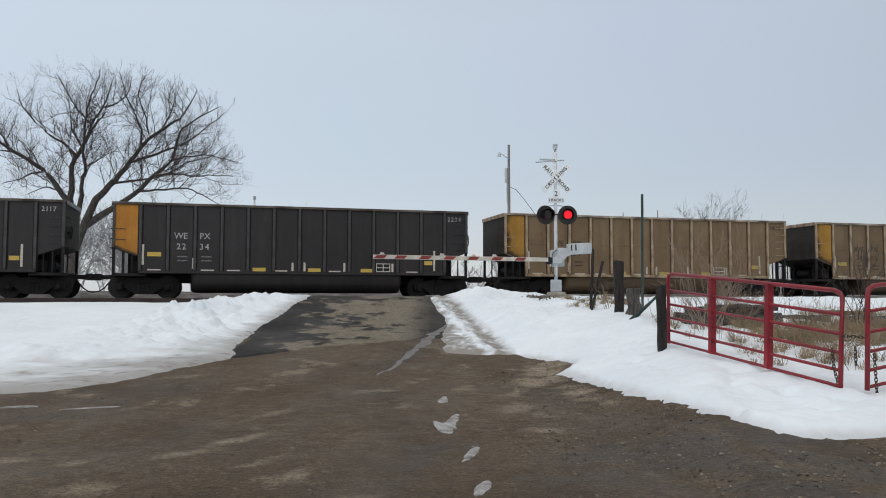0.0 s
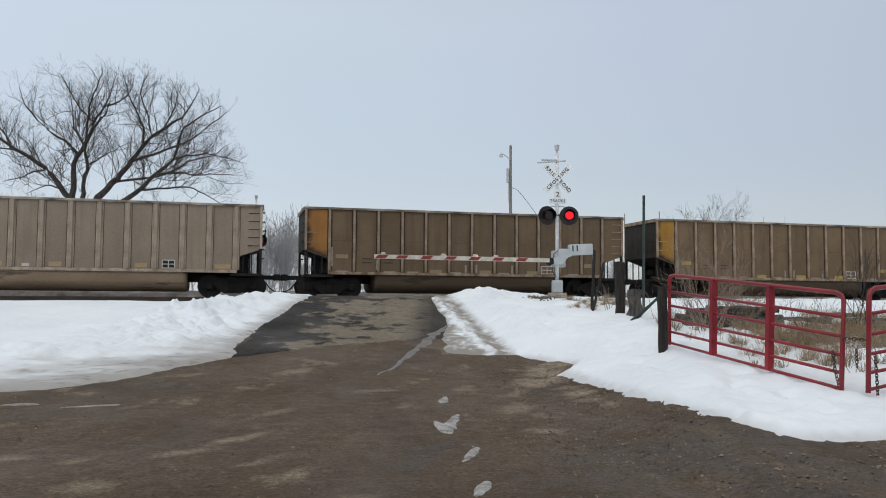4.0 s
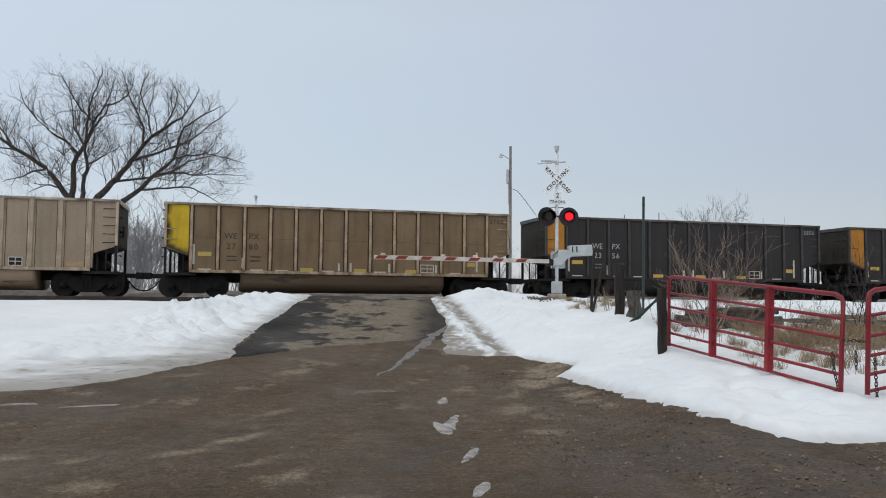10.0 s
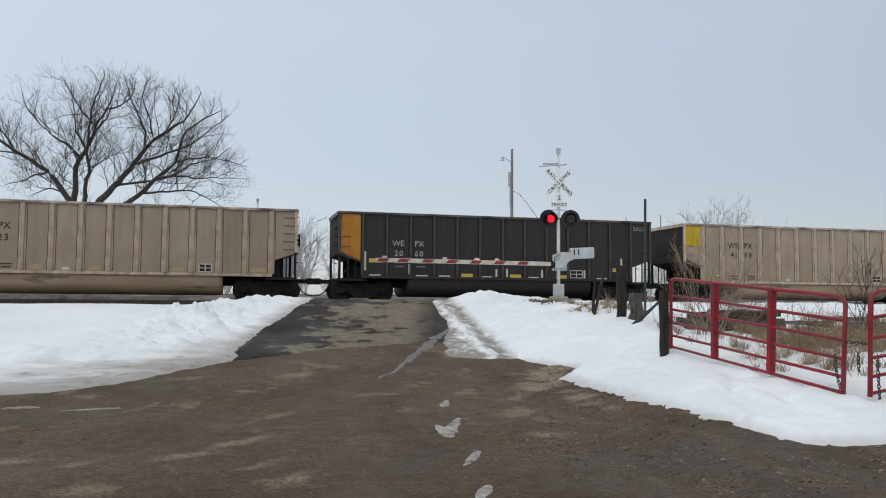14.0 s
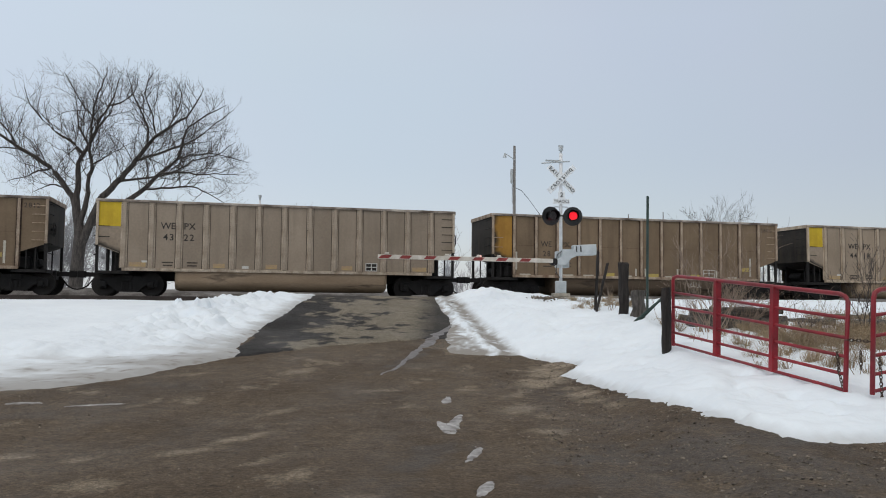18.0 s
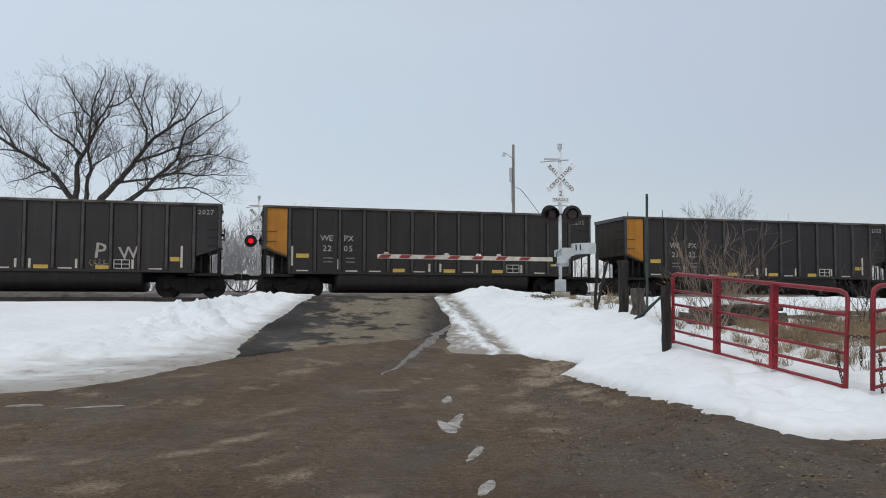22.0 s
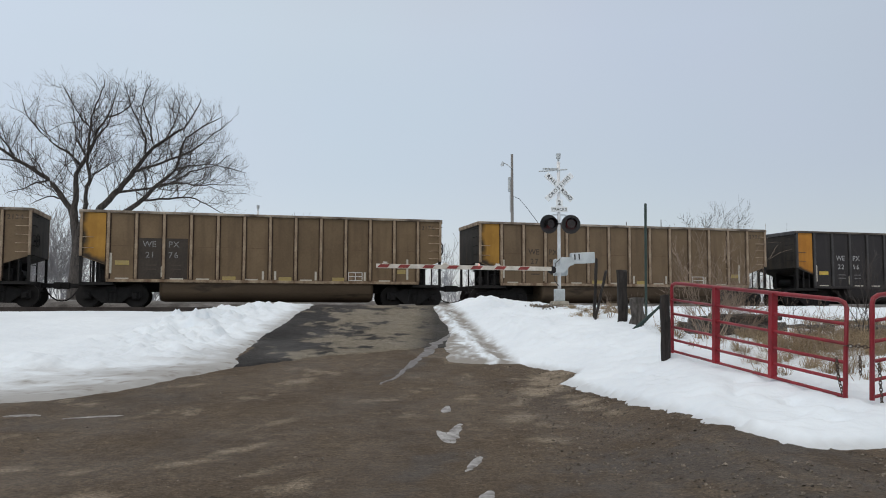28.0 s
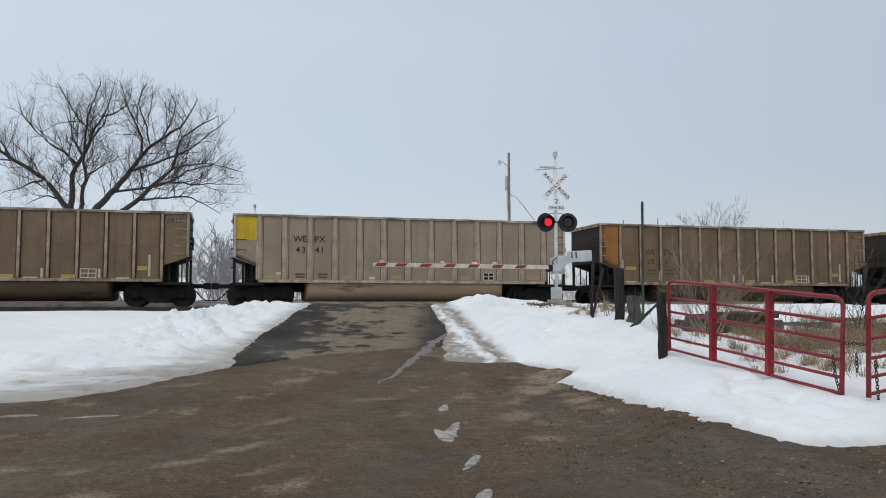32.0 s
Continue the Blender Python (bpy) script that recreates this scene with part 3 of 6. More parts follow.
# dry tan smears and damp spots on the lot: middle, length, width, turn, strength
DRY = [(1.95, 15.6, 3.4, 1.0, 82, 1.0), (1.55, 14.4, 2.0, 0.6, 80, 0.95), (2.15, 12.9, 1.8, 0.6, 100, 0.9), (2.4, 11.6, 1.0, 0.4, 100, 0.6), (1.05, 11.6, 1.0, 0.45, 75, 0.6), (1.25, 9.85, 0.45, 0.55, 90, 0.75),
       (-2.25, 9.2, 1.3, 0.26, 62, 0.75), (-2.7, 8.3, 0.9, 0.22, 52, 0.65), (-1.8, 7.95, 0.8, 0.24, 62, 0.65), (-1.32, 7.45, 0.5, 0.24, 70, 0.6), (-2.95, 6.85, 0.7, 0.5, 30, 0.7), (-3.55, 7.9, 0.4, 0.3, 40, 0.5),
       (-4.45, 14.4, 1.0, 0.35, 40, 0.55), (-2.65, 15.1, 0.9, 0.4, 60, 0.6), (-4.25, 8.0, 0.6, 0.4, 30, 0.6), (-2.3, 10.9, 1.0, 0.25, 60, 0.5), (0.35, 13.6, 0.7, 0.4, 80, 0.6), (-0.6, 6.6, 0.5, 0.3, 40, 0.5)]
DAMP = [(-0.12, 8.5, 2.6, 0.55, 72, 0.6), (0.32, 8.9, 1.3, 0.22, 84, 0.6), (-0.4, 7.0, 1.2, 0.4, 66, 0.4), (-0.7, 17.2, 3.8, 0.42, 74, 0.7), (-5.4, 10.3, 2.6, 0.7, 30, 0.5), (2.4, 7.9, 3.2, 2.8, 0, 0.7), (2.6, 6.0, 2.6, 2.2, 0, 0.7), (-3.6, 5.9, 2.4, 1.4, 0, 0.45)]


def smears(rows, x, y, seed):
    out = np.zeros(np.shape(x))
    ragged = grain(x, y, 0.36, seed, 4) * 0.7 + grain(x, y, 0.13, seed + 3, 2) * 0.3
    for cx, cy, lg, wd, turn, power in rows:
        c, s = math.cos(radians(turn)), math.sin(radians(turn))
        a, b = ((x - cx) * c + (y - cy) * s) / lg * 2, ((y - cy) * c - (x - cx) * s) / wd * 2
        out = np.maximum(out, power * np.clip((1.05 - np.sqrt(a * a + b * b) + ragged * 1.35) / 0.75, 0, 1))
    return out


ground = sheet("ground", GX, GY, soil_z, M_SOIL, marks=[("dry", lambda x, y: 0.85 * smears(DRY, x, y, 71)), ("damp", lambda x, y: smears(DAMP, x, y, 83))], label="wet brown gravel lot rising to the railway crossing")

# the asphalt apron up to the crossing
ROAD = [(-4.35, 16.47), (-2.86, 18.35), (-1.16, 19.86), (0.05, 20.49), (0.6, 22), (0.4, 25.64), (0.3, 31.42), (-5.2, 31.42), (-5.0, 27.91), (-5.0, 24.64), (-4.9, 21.62)]
AX, AY = np.arange(-6, 1.6, 0.12), np.arange(15.6, 33, 0.12)
asphalt = sheet("road", AX, AY, lambda x, y: ground_z(x, y) + 0.02 + np.clip(signed(x, y, ROAD) + wavy(x, y, 0.8, 1.0) * 0.15, -0.12, 0.0) * 0.6, M_ASPHALT,
                keep=lambda x, y: signed(x, y, ROAD) > -0.35, label="damp dark asphalt apron with tan mud patches")

# snow: two ploughed fields beside the lot and the road
LEFT = [(-4.5, 70), (-4.5, 27.91), (-4.6, 24.64), (-4.75, 21.62), (-4.68, 18.3), (-4.30, 16.72), (-4.81, 15.36), (-5.31, 14.14), (-6.07, 12.64), (-6.75, 12.0), (-8.2, 10.9), (-12, 8.8),
        (-2000, -502.8), (-2000, 70)]
RIGHT = [(-0.55, 70), (-0.4, 27.65), (-0.17, 25.6), (-0.01, 22.84), (0.04, 19.8), (0.07, 18.03), (0.97, 17.87), (1.58, 17.97), (2.1, 17.2), (2.58, 16.08), (2.2, 15.2), (2.47, 13.69), (2.72, 12.26),
         (2.87, 11.3), (3.1, 10.03), (3.31, 9.01), (3.51, 8.51), (3.7, 8.36), (4.3, 8.35), (6, 8.9), (40, 6.28), (2000, 439.95), (2000, 900)]
# on the eastern side of the road: where the clean bank begins, a wheel rut, and a ridge between rut and road
BANK_X = ((17.9, 19.1, 22.5, 26.5, 28.7), (1.55, 1.52, 1.13, 0.55, 0.15))
RUT_X = ((17.9, 18.5, 22.4, 24.8, 28.7), (1.45, 1.38, 0.92, 0.51, -0.1))


def snow_depth(x, y):
    v = y - SKEW * x
    end = np.clip((29.3 - v) / 1.4, -1, 1)
    edge_a = signed(x, y, LEFT) + grain(x, y, 0.5, 3, 4) * 0.16
    a = edge_a + grain(x, y, 0.8, 9, 3) * 0.2 - 1.45 * np.clip((17.0 - y) / 1.8, 0, 1)
    rough = 0.5 + 0.5 * grain(x, y, 0.55, 5, 4)
    broad = 0.5 + 0.5 * grain(x, y, 1.4, 7)
    near = np.exp(-np.clip(a - 2.2, 0, 99) ** 2 / 1.1) * np.clip((a - 0.15) / 1.7, 0, 1)
    climb = np.clip((v - 15.0) / 7.5, 0.3, 1)
    chunk = np.clip(grain(x, y, 0.42, 37, 3) * 1.5 + 0.1, 0, 1)
    chunk = np.sqrt(chunk) * 0.75 + 0.5 * np.clip(grain(x, y, 0.21, 43, 2) * 1.4 + 0.1, 0, 1)
    da = np.clip(edge_a * 0.35, -0.08, 0.05) + np.clip((a - 0.6) / 2, 0, 1) * 0.05 + near * climb * (0.03 + 0.26 * rough * rough * (0.4 + broad) + 0.38 * chunk * (0.3 + broad) + 0.07 * grain(x, y, 0.13, 67, 2))
    lane = np.clip((y - 17.6) / 0.6, 0, 1) * np.clip((3.0 - x) / 0.8, 0, 1)
    b = signed(x, y, RIGHT) + (grain(x, y, 0.36, 11, 4) * 0.19 + grain(x, y * 0.5, 0.11, 29, 2) * 0.07) * (1 - 0.75 * lane) + grain(x, y, 1.5, 31, 2) * 0.14 * lane
    edge_b = b
    b = np.where(lane > 0, np.minimum(b, b * (1 - lane) + lane * (x - np.interp(y, *BANK_X) + 0.1)), b)
    ridge = np.exp(-np.clip(b - 0.9, 0, 99) ** 2 / 1.4) * np.clip(b / 0.9, 0, 1) * np.clip((v - 17) / 5, 0, 1)
    rut = np.exp(-((x - np.interp(y, *RUT_X) + grain(x, y, 0.5, 105, 3) * 0.16) / 0.20) ** 2) * lane
    tread = np.clip(edge_b / 0.3, 0, 1) * lane * (np.clip(grain(x, y, 0.22, 53, 2), -0.3, 1) * 0.03 - rut * 0.05 + np.exp(-((x - np.interp(y, *RUT_X) + 0.40) / 0.16) ** 2) * (0.02 + 0.06 * np.clip(grain(x, y, 0.2, 59, 3) + 0.3, 0, 1)))
    db = np.clip(edge_b * 0.28, -0.08, 0.06) + tread + np.clip(b / 2.5, 0, 1) * 0.15 + ridge * (0.06 + 0.22 * rough + 0.13 * chunk)
    bank = np.clip((x - 0.6) / 2.0, 0, 1) * np.clip((v - 16.3) / 5, 0, 1) * np.clip((29.5 - v) / 2.5, 0, 1)
    db = db + bank * 0.20 * np.clip(b / 0.8, 0, 1)
    d = np.maximum(da, db)
    thick = np.clip(d, 0, 0.08) / 0.08
    prints = np.clip(grain(x, y, 0.34, 61, 2) - 0.35, 0, 1)
    east = np.clip((b - 0.1) / 0.5, 0, 1)
    d = d + thick * (grain(x, y, 0.24, 13) * 0.024 + grain(x, y, 2.5, 17) * 0.028 + east * (grain(x, y, 0.6, 19, 4) * 0.085 + grain(x, y, 0.30, 23, 2) * 0.045 - prints * 0.2))
    d = np.minimum(d, 0.03 + end * 0.55)
    berm = np.clip((v - 27.6) / 1.6, 0, 1) * np.clip((31.2 - v) / 0.5, 0, 1) * np.clip((-4.9 - x) / 0.8, 0, 1)
    return np.maximum(d, berm * (0.235 + grain(x, y, 0.9, 19, 3) * 0.03) - (berm <= 0) * 9)


def snow_dirt(x, y):
    """Road grit in the snow: along the lot's edge and the trodden strip beside the road."""
    along = grain(x * 0.94 + y * 0.33, (y * 0.94 - x * 0.33) * 2.2, 0.9, 91, 4)
    a = signed(x, y, LEFT)
    west = 1.15 - a / np.interp(y, (15.5, 17.2, 20), (2.3, 1.0, 0.45)) + along * 0.6
    speck = np.clip(grain(x, y, 0.14, 97, 2) * 3 - 1.0, 0, 1)
    west = (a > -0.4) * np.clip(west, 0, 1) ** 1.05 * np.interp(y, (9, 16, 18, 29), (0.92, 0.92, 0.75, 0.6)) * (0.8 + 0.6 * speck)
    b = signed(x, y, RIGHT)
    lane = np.clip((y - 17.5) / 0.4, 0, 1)
    inner = np.interp(y, *BANK_X) - x
    off = x - np.interp(y, *RUT_X) + grain(x, y, 0.5, 105, 3) * 0.16
    rut = np.exp(-(off / 0.24) ** 2)
    crest = np.exp(-((off + 0.42) / 0.17) ** 2)
    fine = grain((x - np.interp(y, *RUT_X)) * 2.4, y * 0.55, 0.3, 101, 4)
    east = (b > -0.4) * lane * np.clip(inner / 0.3 + 0.3, 0, 1) * (0.80 + 0.22 * rut - 0.80 * crest + fine * 0.75 + 0.40 * np.clip(1 - b / 0.35, 0, 1) - 0.5 * np.clip(grain(x, y, 0.17, 111, 3) * 2.2, 0, 1))
    rim = (b > -0.4) * (1 - lane) * np.clip(1 - b / 0.16 + fine * 0.3, 0, 1) * 0.35
    return np.clip(np.maximum(np.maximum(west, east), rim), 0, 0.9)


def snow_z(x, y):
    return ground_z(x, y) + snow_depth(x, y) + 0.012


def snow_at(x, y):
    a, b = np.array([float(x)]), np.array([float(y)])
    return max(float(snow_z(a, b)[0]), ground_at(x, y))


snow = sheet("snow_cover", stretched(-12, 8, 0.07, 1500), stretched(7.5, 29, 0.07, 1500), snow_z, M_SNOW,
             keep=lambda x, y: snow_depth(x, y) > -0.07, marks=[("dirt", snow_dirt)], label="white ploughed snow lying beside the road and over the verge")
far_verge = sheet("verge", stretched(-60, 60, 0.6, 900), stretched(30, 60, 0.5, 900),
                  lambda x, y: np.interp(y - SKEW * x, (39.4, 40.6, 42.5, 45.5), (1.0, 1.72, 1.92, 1.2)) + grain(x, y, 1.6, 51) * 0.10, M_VERGE,
                  keep=lambda x, y: (y - SKEW * x > 39.2) & (y - SKEW * x < 46), label="snow-dusted grassy bank along the far side of the railway")
far_snow = sheet("snow_field", stretched(-60, 60, 1.5, 1700), stretched(39, 75, 1.0, 1700),
                 lambda x, y: ground_z(x, y) + 0.05 + wavy(x, y, 6, 2) * 0.06, M_SNOW,
                 keep=lambda x, y: (y - SKEW * x) > 40, label="flat snow-covered field beyond the railway")

# ---------------------------------------------------------------- the two tracks
TRACK = Matrix.Translation(LINE) @ Matrix.Rotation(THETA, 4, "Z")


def track(offset, name):
    bm = bmesh.new()
    a = [(-2.6, -0.75), (-1.7, -0.24), (1.7, -0.24), (2.6, -0.75)]
    rows = []
    for x in (-900, -60, 0, 60, 900):
        rows.append([bm.verts.new((x, offset + y, z)) for y, z in a])
    for p, q in zip(rows, rows[1:]):
        for i in range(3):
            bm.faces.new((p[i], q[i], q[i + 1], p[i + 1]))
    tagged(part("ballast_bed", bm, M_BALLAST, at=TRACK), "dark crushed stone ballast under the rails", kind="structure")
    for side in (-0.75, 0.75):
        bm = bmesh.new()
        y = offset + side
        for y0, y1, z0, z1 in ((y - 0.036, y + 0.036, -0.04, 0.0), (y - 0.009, y + 0.009, -0.15, -0.04), (y - 0.07, y + 0.07, -0.172, -0.15)):
            box(bm, -900, 900, y0, y1, z0, z1)
        tagged(part("rail", bm, M_RAIL, at=TRACK), "brown steel rail with a worn bright head", kind="structure")
    tie = boxed(-0.115, 0.115, -1.3, 1.3, -0.28, -0.175, 0.01)
    me = bpy.data.meshes.new("tie")
    tie.to_mesh(me)
    tie.free()
    for i in range(110):
        ob = part_mesh("sleeper", me, M_TIE, at=TRACK @ pose(-25 + i * 0.55, offset, 0, 0, 0, random.uniform(-1, 1)))
        tagged(ob, "dark creosoted wooden sleeper under the rails", kind="structure")


track(0.0, "far")
track(-4.3, "near")

# ---------------------------------------------------------------- the coal train
PITCH, BODY, SILL, TOP = 16.18, 14.47, 1.03, 3.79
PANELS = 14
STEP = BODY / PANELS


def mesh_of(name, bm):
    me = bpy.data.meshes.new(name)
    bm.to_mesh(me)
    bm.free()
    return me


def wall_bm(y0, y1):
    bm = bmesh.new()
    prism(bm, [(0, 1.98), (STEP, 1.62), (STEP, SILL), (BODY - STEP, SILL), (BODY - STEP, 1.62), (BODY, 1.98), (BODY, TOP - 0.06), (0, TOP - 0.06)], y0, y1)
    return bm


def belly_bm(x0, x1):
    prof = [(-1.50, 1.0), (-1.50, 0.62), (-1.44, 0.46), (-1.32, 0.34), (-1.14, 0.26), (-0.9, 0.22), (0.9, 0.22), (1.14, 0.26), (1.32, 0.34), (1.44, 0.46), (1.50, 0.62), (1.50, 1.0)]
    bm = bmesh.new()
    rows = []
    for x, k in ((x0, 0.90), (x0 + 0.06, 0.97), (x0 + 0.16, 1.0), (x1 - 0.16, 1.0), (x1 - 0.06, 0.97), (x1, 0.90)):
        rows.append([bm.verts.new((x, y * k if abs(y) > 1 else y, 1.0 - (1.0 - z) * k)) for y, z in prof])
    for a, b in zip(rows, rows[1:]):
        for i in range(len(prof) - 1):
            bm.faces.new((a[i], a[i + 1], b[i + 1], b[i]))
    bm.faces.new(rows[0])
    bm.faces.new(rows[-1][::-1])
    bmesh.ops.recalc_face_normals(bm, faces=bm.faces)
    return bm


def truck_parts():
    """Meshes of a two-axle truck about its own centre on the rail."""
    fr = bmesh.new()
    prism(fr, [(-1.12, 0.36), (-1.12, 0.62), (-0.62, 0.72), (-0.42, 0.80), (0.42, 0.80), (0.62, 0.72), (1.12, 0.62), (1.12, 0.36), (0.68, 0.42), (0.34, 0.16), (-0.34, 0.16), (-0.68, 0.42)], -0.08, 0.08)
    frame_me = mesh_of("side_frame", fr)
    wb = bmesh.new()
    for y in (-0.75, 0.75):
        bmesh.ops.create_cone(wb, cap_ends=True, segments=28, radius1=0.46, radius2=0.46, depth=0.13, matrix=Matrix.Translation((0, y, 0.46)) @ Matrix.Rotation(radians(90), 4, "X"))
        s = -1 if y < 0 else 1
        bmesh.ops.create_cone(wb, cap_ends=True, segments=28, radius1=0.49, radius2=0.49, depth=0.03, matrix=Matrix.Translation((0, y - s * 0.06, 0.46)) @ Matrix.Rotation(radians(90), 4, "X"))
    tube(wb, (0, -0.8, 0.46), (0, 0.8, 0.46), 0.08, n=10)
    wheel_me = mesh_of("wheelset", wb)
    cb = bmesh.new()
    box(cb, -0.13, 0.13, -0.12, 0.12, 0.30, 0.60, 0.03)
    bmesh.ops.create_cone(cb, cap_ends=True, segments=12, radius1=0.10, radius2=0.09, depth=0.10, matrix=Matrix.Translation((0, -0.15, 0.46)) @ Matrix.Rotation(radians(90), 4, "X"))
    cap_me = mesh_of("bearing", cb)
    sp = bmesh.new()
    for x in (-0.16, 0.0, 0.16):
        bmesh.ops.create_cone(sp, cap_ends=True, segments=8, radius1=0.065, radius2=0.065, depth=0.30, matrix=Matrix.Translation((x, -0.02, 0.40)))
    spring_me = mesh_of("spring_nest", sp)
    bo = boxed(-0.2, 0.2, -1.15, 1.15, 0.58, 0.84, 0.03)
    bolster_me = mesh_of("bolster", bo)
    return frame_me, wheel_me, cap_me, spring_me, bolster_me


TRUCK = truck_parts()
HOSE = bmesh.new()
bent(HOSE, [(-0.05, -0.25, 0.74), (-0.25, -0.28, 0.62), (-0.42, -0.30, 0.40), (-0.62, -0.30, 0.27), (-0.84, -0.28, 0.24)], 0.03)
HOSE_ME = mesh_of("hose", HOSE)


def coal_car(kind):
    """One bathtub gondola, its left end at x = 0, standing on the rail; kind: black, brown or alu."""
    skin = {"black": M_BLACK, "brown": M_BROWN, "alu": M_ALU}[kind]
    postm = {"black": M_POST_BLACK, "brown": M_POST_BROWN, "alu": M_POST_ALU}[kind]
    car = new("coal_gondola")
    part("side_wall", wall_bm(-1.535, -1.50), skin, car)
    part("side_wall", wall_bm(1.50, 1.535), skin, car)
    for x0, s in ((0.0, 1), (BODY, -1)):
        bm = bmesh.new()
        prism(bm, sorted([(x0, 1.98), (x0, TOP - 0.06), (x0 + s * 0.04, TOP - 0.06), (x0 + s * 0.04, 1.98)], key=lambda p: 0), -1.5, 1.5)
        prism(bm, [(x0, 1.98), (x0 + s * 0.04, 2.0), (x0 + s * 2.9, 1.0), (x0 + s * 2.86, 0.97)], -1.5, 1.5)
        part("end_sheet", bm, M_END, car)
        bm = bmesh.new()
        box(bm, x0 - s * 0.05 if s > 0 else x0 - 0.10, x0 + 0.10 if s > 0 else x0 + 0.05, -1.56, 1.56, TOP - 0.16, TOP - 0.005)
        part("end_rim", bm, postm, car)
        # open platform under the sloped end
        a, b = (x0, x0 + 1.25) if s > 0 else (x0 - 1.25, x0)
        part("brake_beam", boxed(x0 + s * 1.15 - 0.55, x0 + s * 1.15 + 0.55, -0.62, 0.62, 0.30, 0.46, 0.02), M_UNDER, car)
        part("end_platform", boxed(a, b, -1.5, 1.5, 0.86, 0.98, 0.01), M_UNDER, car)
        for y in (-1.50, 1.50):
            part("corner_post", boxed(x0 + s * 0.06 - 0.05, x0 + s * 0.06 + 0.05, y - 0.05, y + 0.05, 0.98, 2.02), M_UNDER, car)
            part("brace", tubed((x0 + s * 0.42, y, 0.98), (x0 + s * 0.42, y, 1.86), 0.03, n=6), M_UNDER, car)
            part("brace", tubed((x0 + s * 0.74, y, 0.98), (x0 + s * 0.74, y, 1.74), 0.025, n=6), M_UNDER, car)
        for y in (-0.7, 0.7):
            bm = bmesh.new()
            prism(bm, [(x0 + s * 0.5, 0.98), (x0 + s * 0.5, 1.82), (x0 + s * 1.9, 1.32), (x0 + s * 2.2, 0.98)], y - 0.03, y + 0.03)
            part("gusset", bm, M_UNDER, car)
        a, b = sorted((x0 + s * 0.72, x0 + s * 1.15))
        part("air_tank", boxed(a, b, -1.15, 1.15, 1.0, 1.50, 0.05), M_UNDER, car)
        part("brake_gear", tubed((x0 + s * 0.65, -0.4, 1.30), (x0 + s * 0.65, 0.5, 1.30), 0.16, n=10), M_UNDER, car)
        part("coupler", coupler_bm(x0, s), M_UNDER, car)
        ho = part_mesh("hose", HOSE_ME, M_UNDER, car)
        ho.matrix_basis = Matrix.Identity(4) if s > 0 else Matrix.Translation((BODY, 0, 0)) @ Matrix.Rotation(math.pi, 4, "Z")
        # grab irons on the end panels
        for i in range(5 if s < 0 else 2):
            z = (3.42 - i * 0.33) if s < 0 else (2.30 + i * 0.42)
            bm = bmesh.new()
            xa, xb = (x0 - 0.55, x0 - 0.10) if s < 0 else (x0 + 0.06, x0 + 0.50)
            bent(bm, [(xa, -1.53, z), (xa, -1.59, z), (xb, -1.59, z), (xb, -1.53, z)], 0.014, 5)
            part("grab_iron", bm, M_UNDER if kind == "alu" else postm, car)
        for i in range(6):
            z = 3.5 - i * 0.38
            bm = bmesh.new()
            bent(bm, [(x0, -1.35, z), (x0 - s * 0.09, -1.35, z), (x0 - s * 0.09, -0.85, z), (x0, -0.85, z)], 0.014, 5)
            part("end_rung", bm, M_UNDER, car)
    for y, s in ((-1.5, -1), (1.5, 1)):
        lo, hi = sorted((y, y + s * 0.11))
        part("top_chord", boxed(-0.03, BODY + 0.03, lo, hi, TOP - 0.10, TOP, 0.012), M_CHORD, car)
        lo, hi = sorted((y, y + s * 0.075))
        part("side_sill", boxed(STEP - 0.05, BODY - STEP + 0.05, lo, hi, SILL - 0.05, SILL + 0.07, 0.01), postm if kind != "black" else skin, car)
    hw = 0.055 if kind != "alu" else 0.07
    bm = boxed(-hw, hw, -0.075, 0, SILL + 0.07, TOP - 0.10, 0.012)
    fl = 0.06 if kind == "alu" else 0.045
    box(bm, -hw - fl, hw + fl, -0.006, 0, SILL + 0.07, TOP - 0.10)
    if kind == "alu":      # dark line past the flanges paints the crease shade at the wall
        box(bm, -hw - fl - 0.03, hw + fl + 0.03, -0.003, 0, SILL + 0.08, TOP - 0.11)
    post_me = mesh_of("side_post", bm)
    post_me.materials.append(postm if kind != "alu" else M_HAT)
    # black and brown flanges are dark: crease shade painted beside the post
    post_me.materials.append({"black": M_UNDER, "brown": M_SEAM, "alu": M_POST_ALU}[kind])
    if kind == "alu":
        post_me.materials.append(M_SEAM_ALU)
    for p in post_me.polygons:
        flange = abs(p.center.x) > hw + 0.001 or (len(p.vertices) == 4 and abs(p.center.y + 0.006) < 1e-4)
        p.material_index = 2 if kind == "alu" and (abs(p.center.x) > hw + fl - 0.001 or abs(p.center.y + 0.003) < 1e-4) else 1 if flange else 0
    end_me = mesh_of("end_post", boxed(-0.05, 0.05, -0.075, 0, 1.98, TOP - 0.10, 0.012))
    for i in range(PANELS + 1):
        x = min(max(i * STEP, 0.05), BODY - 0.05)
        me = end_me if i in (0, PANELS) else post_me
        part_mesh("side_post", me, postm, car, at=pose(x, -1.535, 0))
        part_mesh("side_post", me, postm, car, at=pose(x, 1.535, 0, 0, 0, 180))
    bm = bmesh.new()
    bent(bm, [(BODY + 0.13, -1.05 + math.cos(a) * 0.26, 2.55 + math.sin(a) * 0.26) for a in (2 * math.pi * k / 12 for k in range(13))], 0.022, 5)
    tube(bm, (BODY, -1.05, 2.55), (BODY + 0.15, -1.05, 2.55), 0.05, n=8)
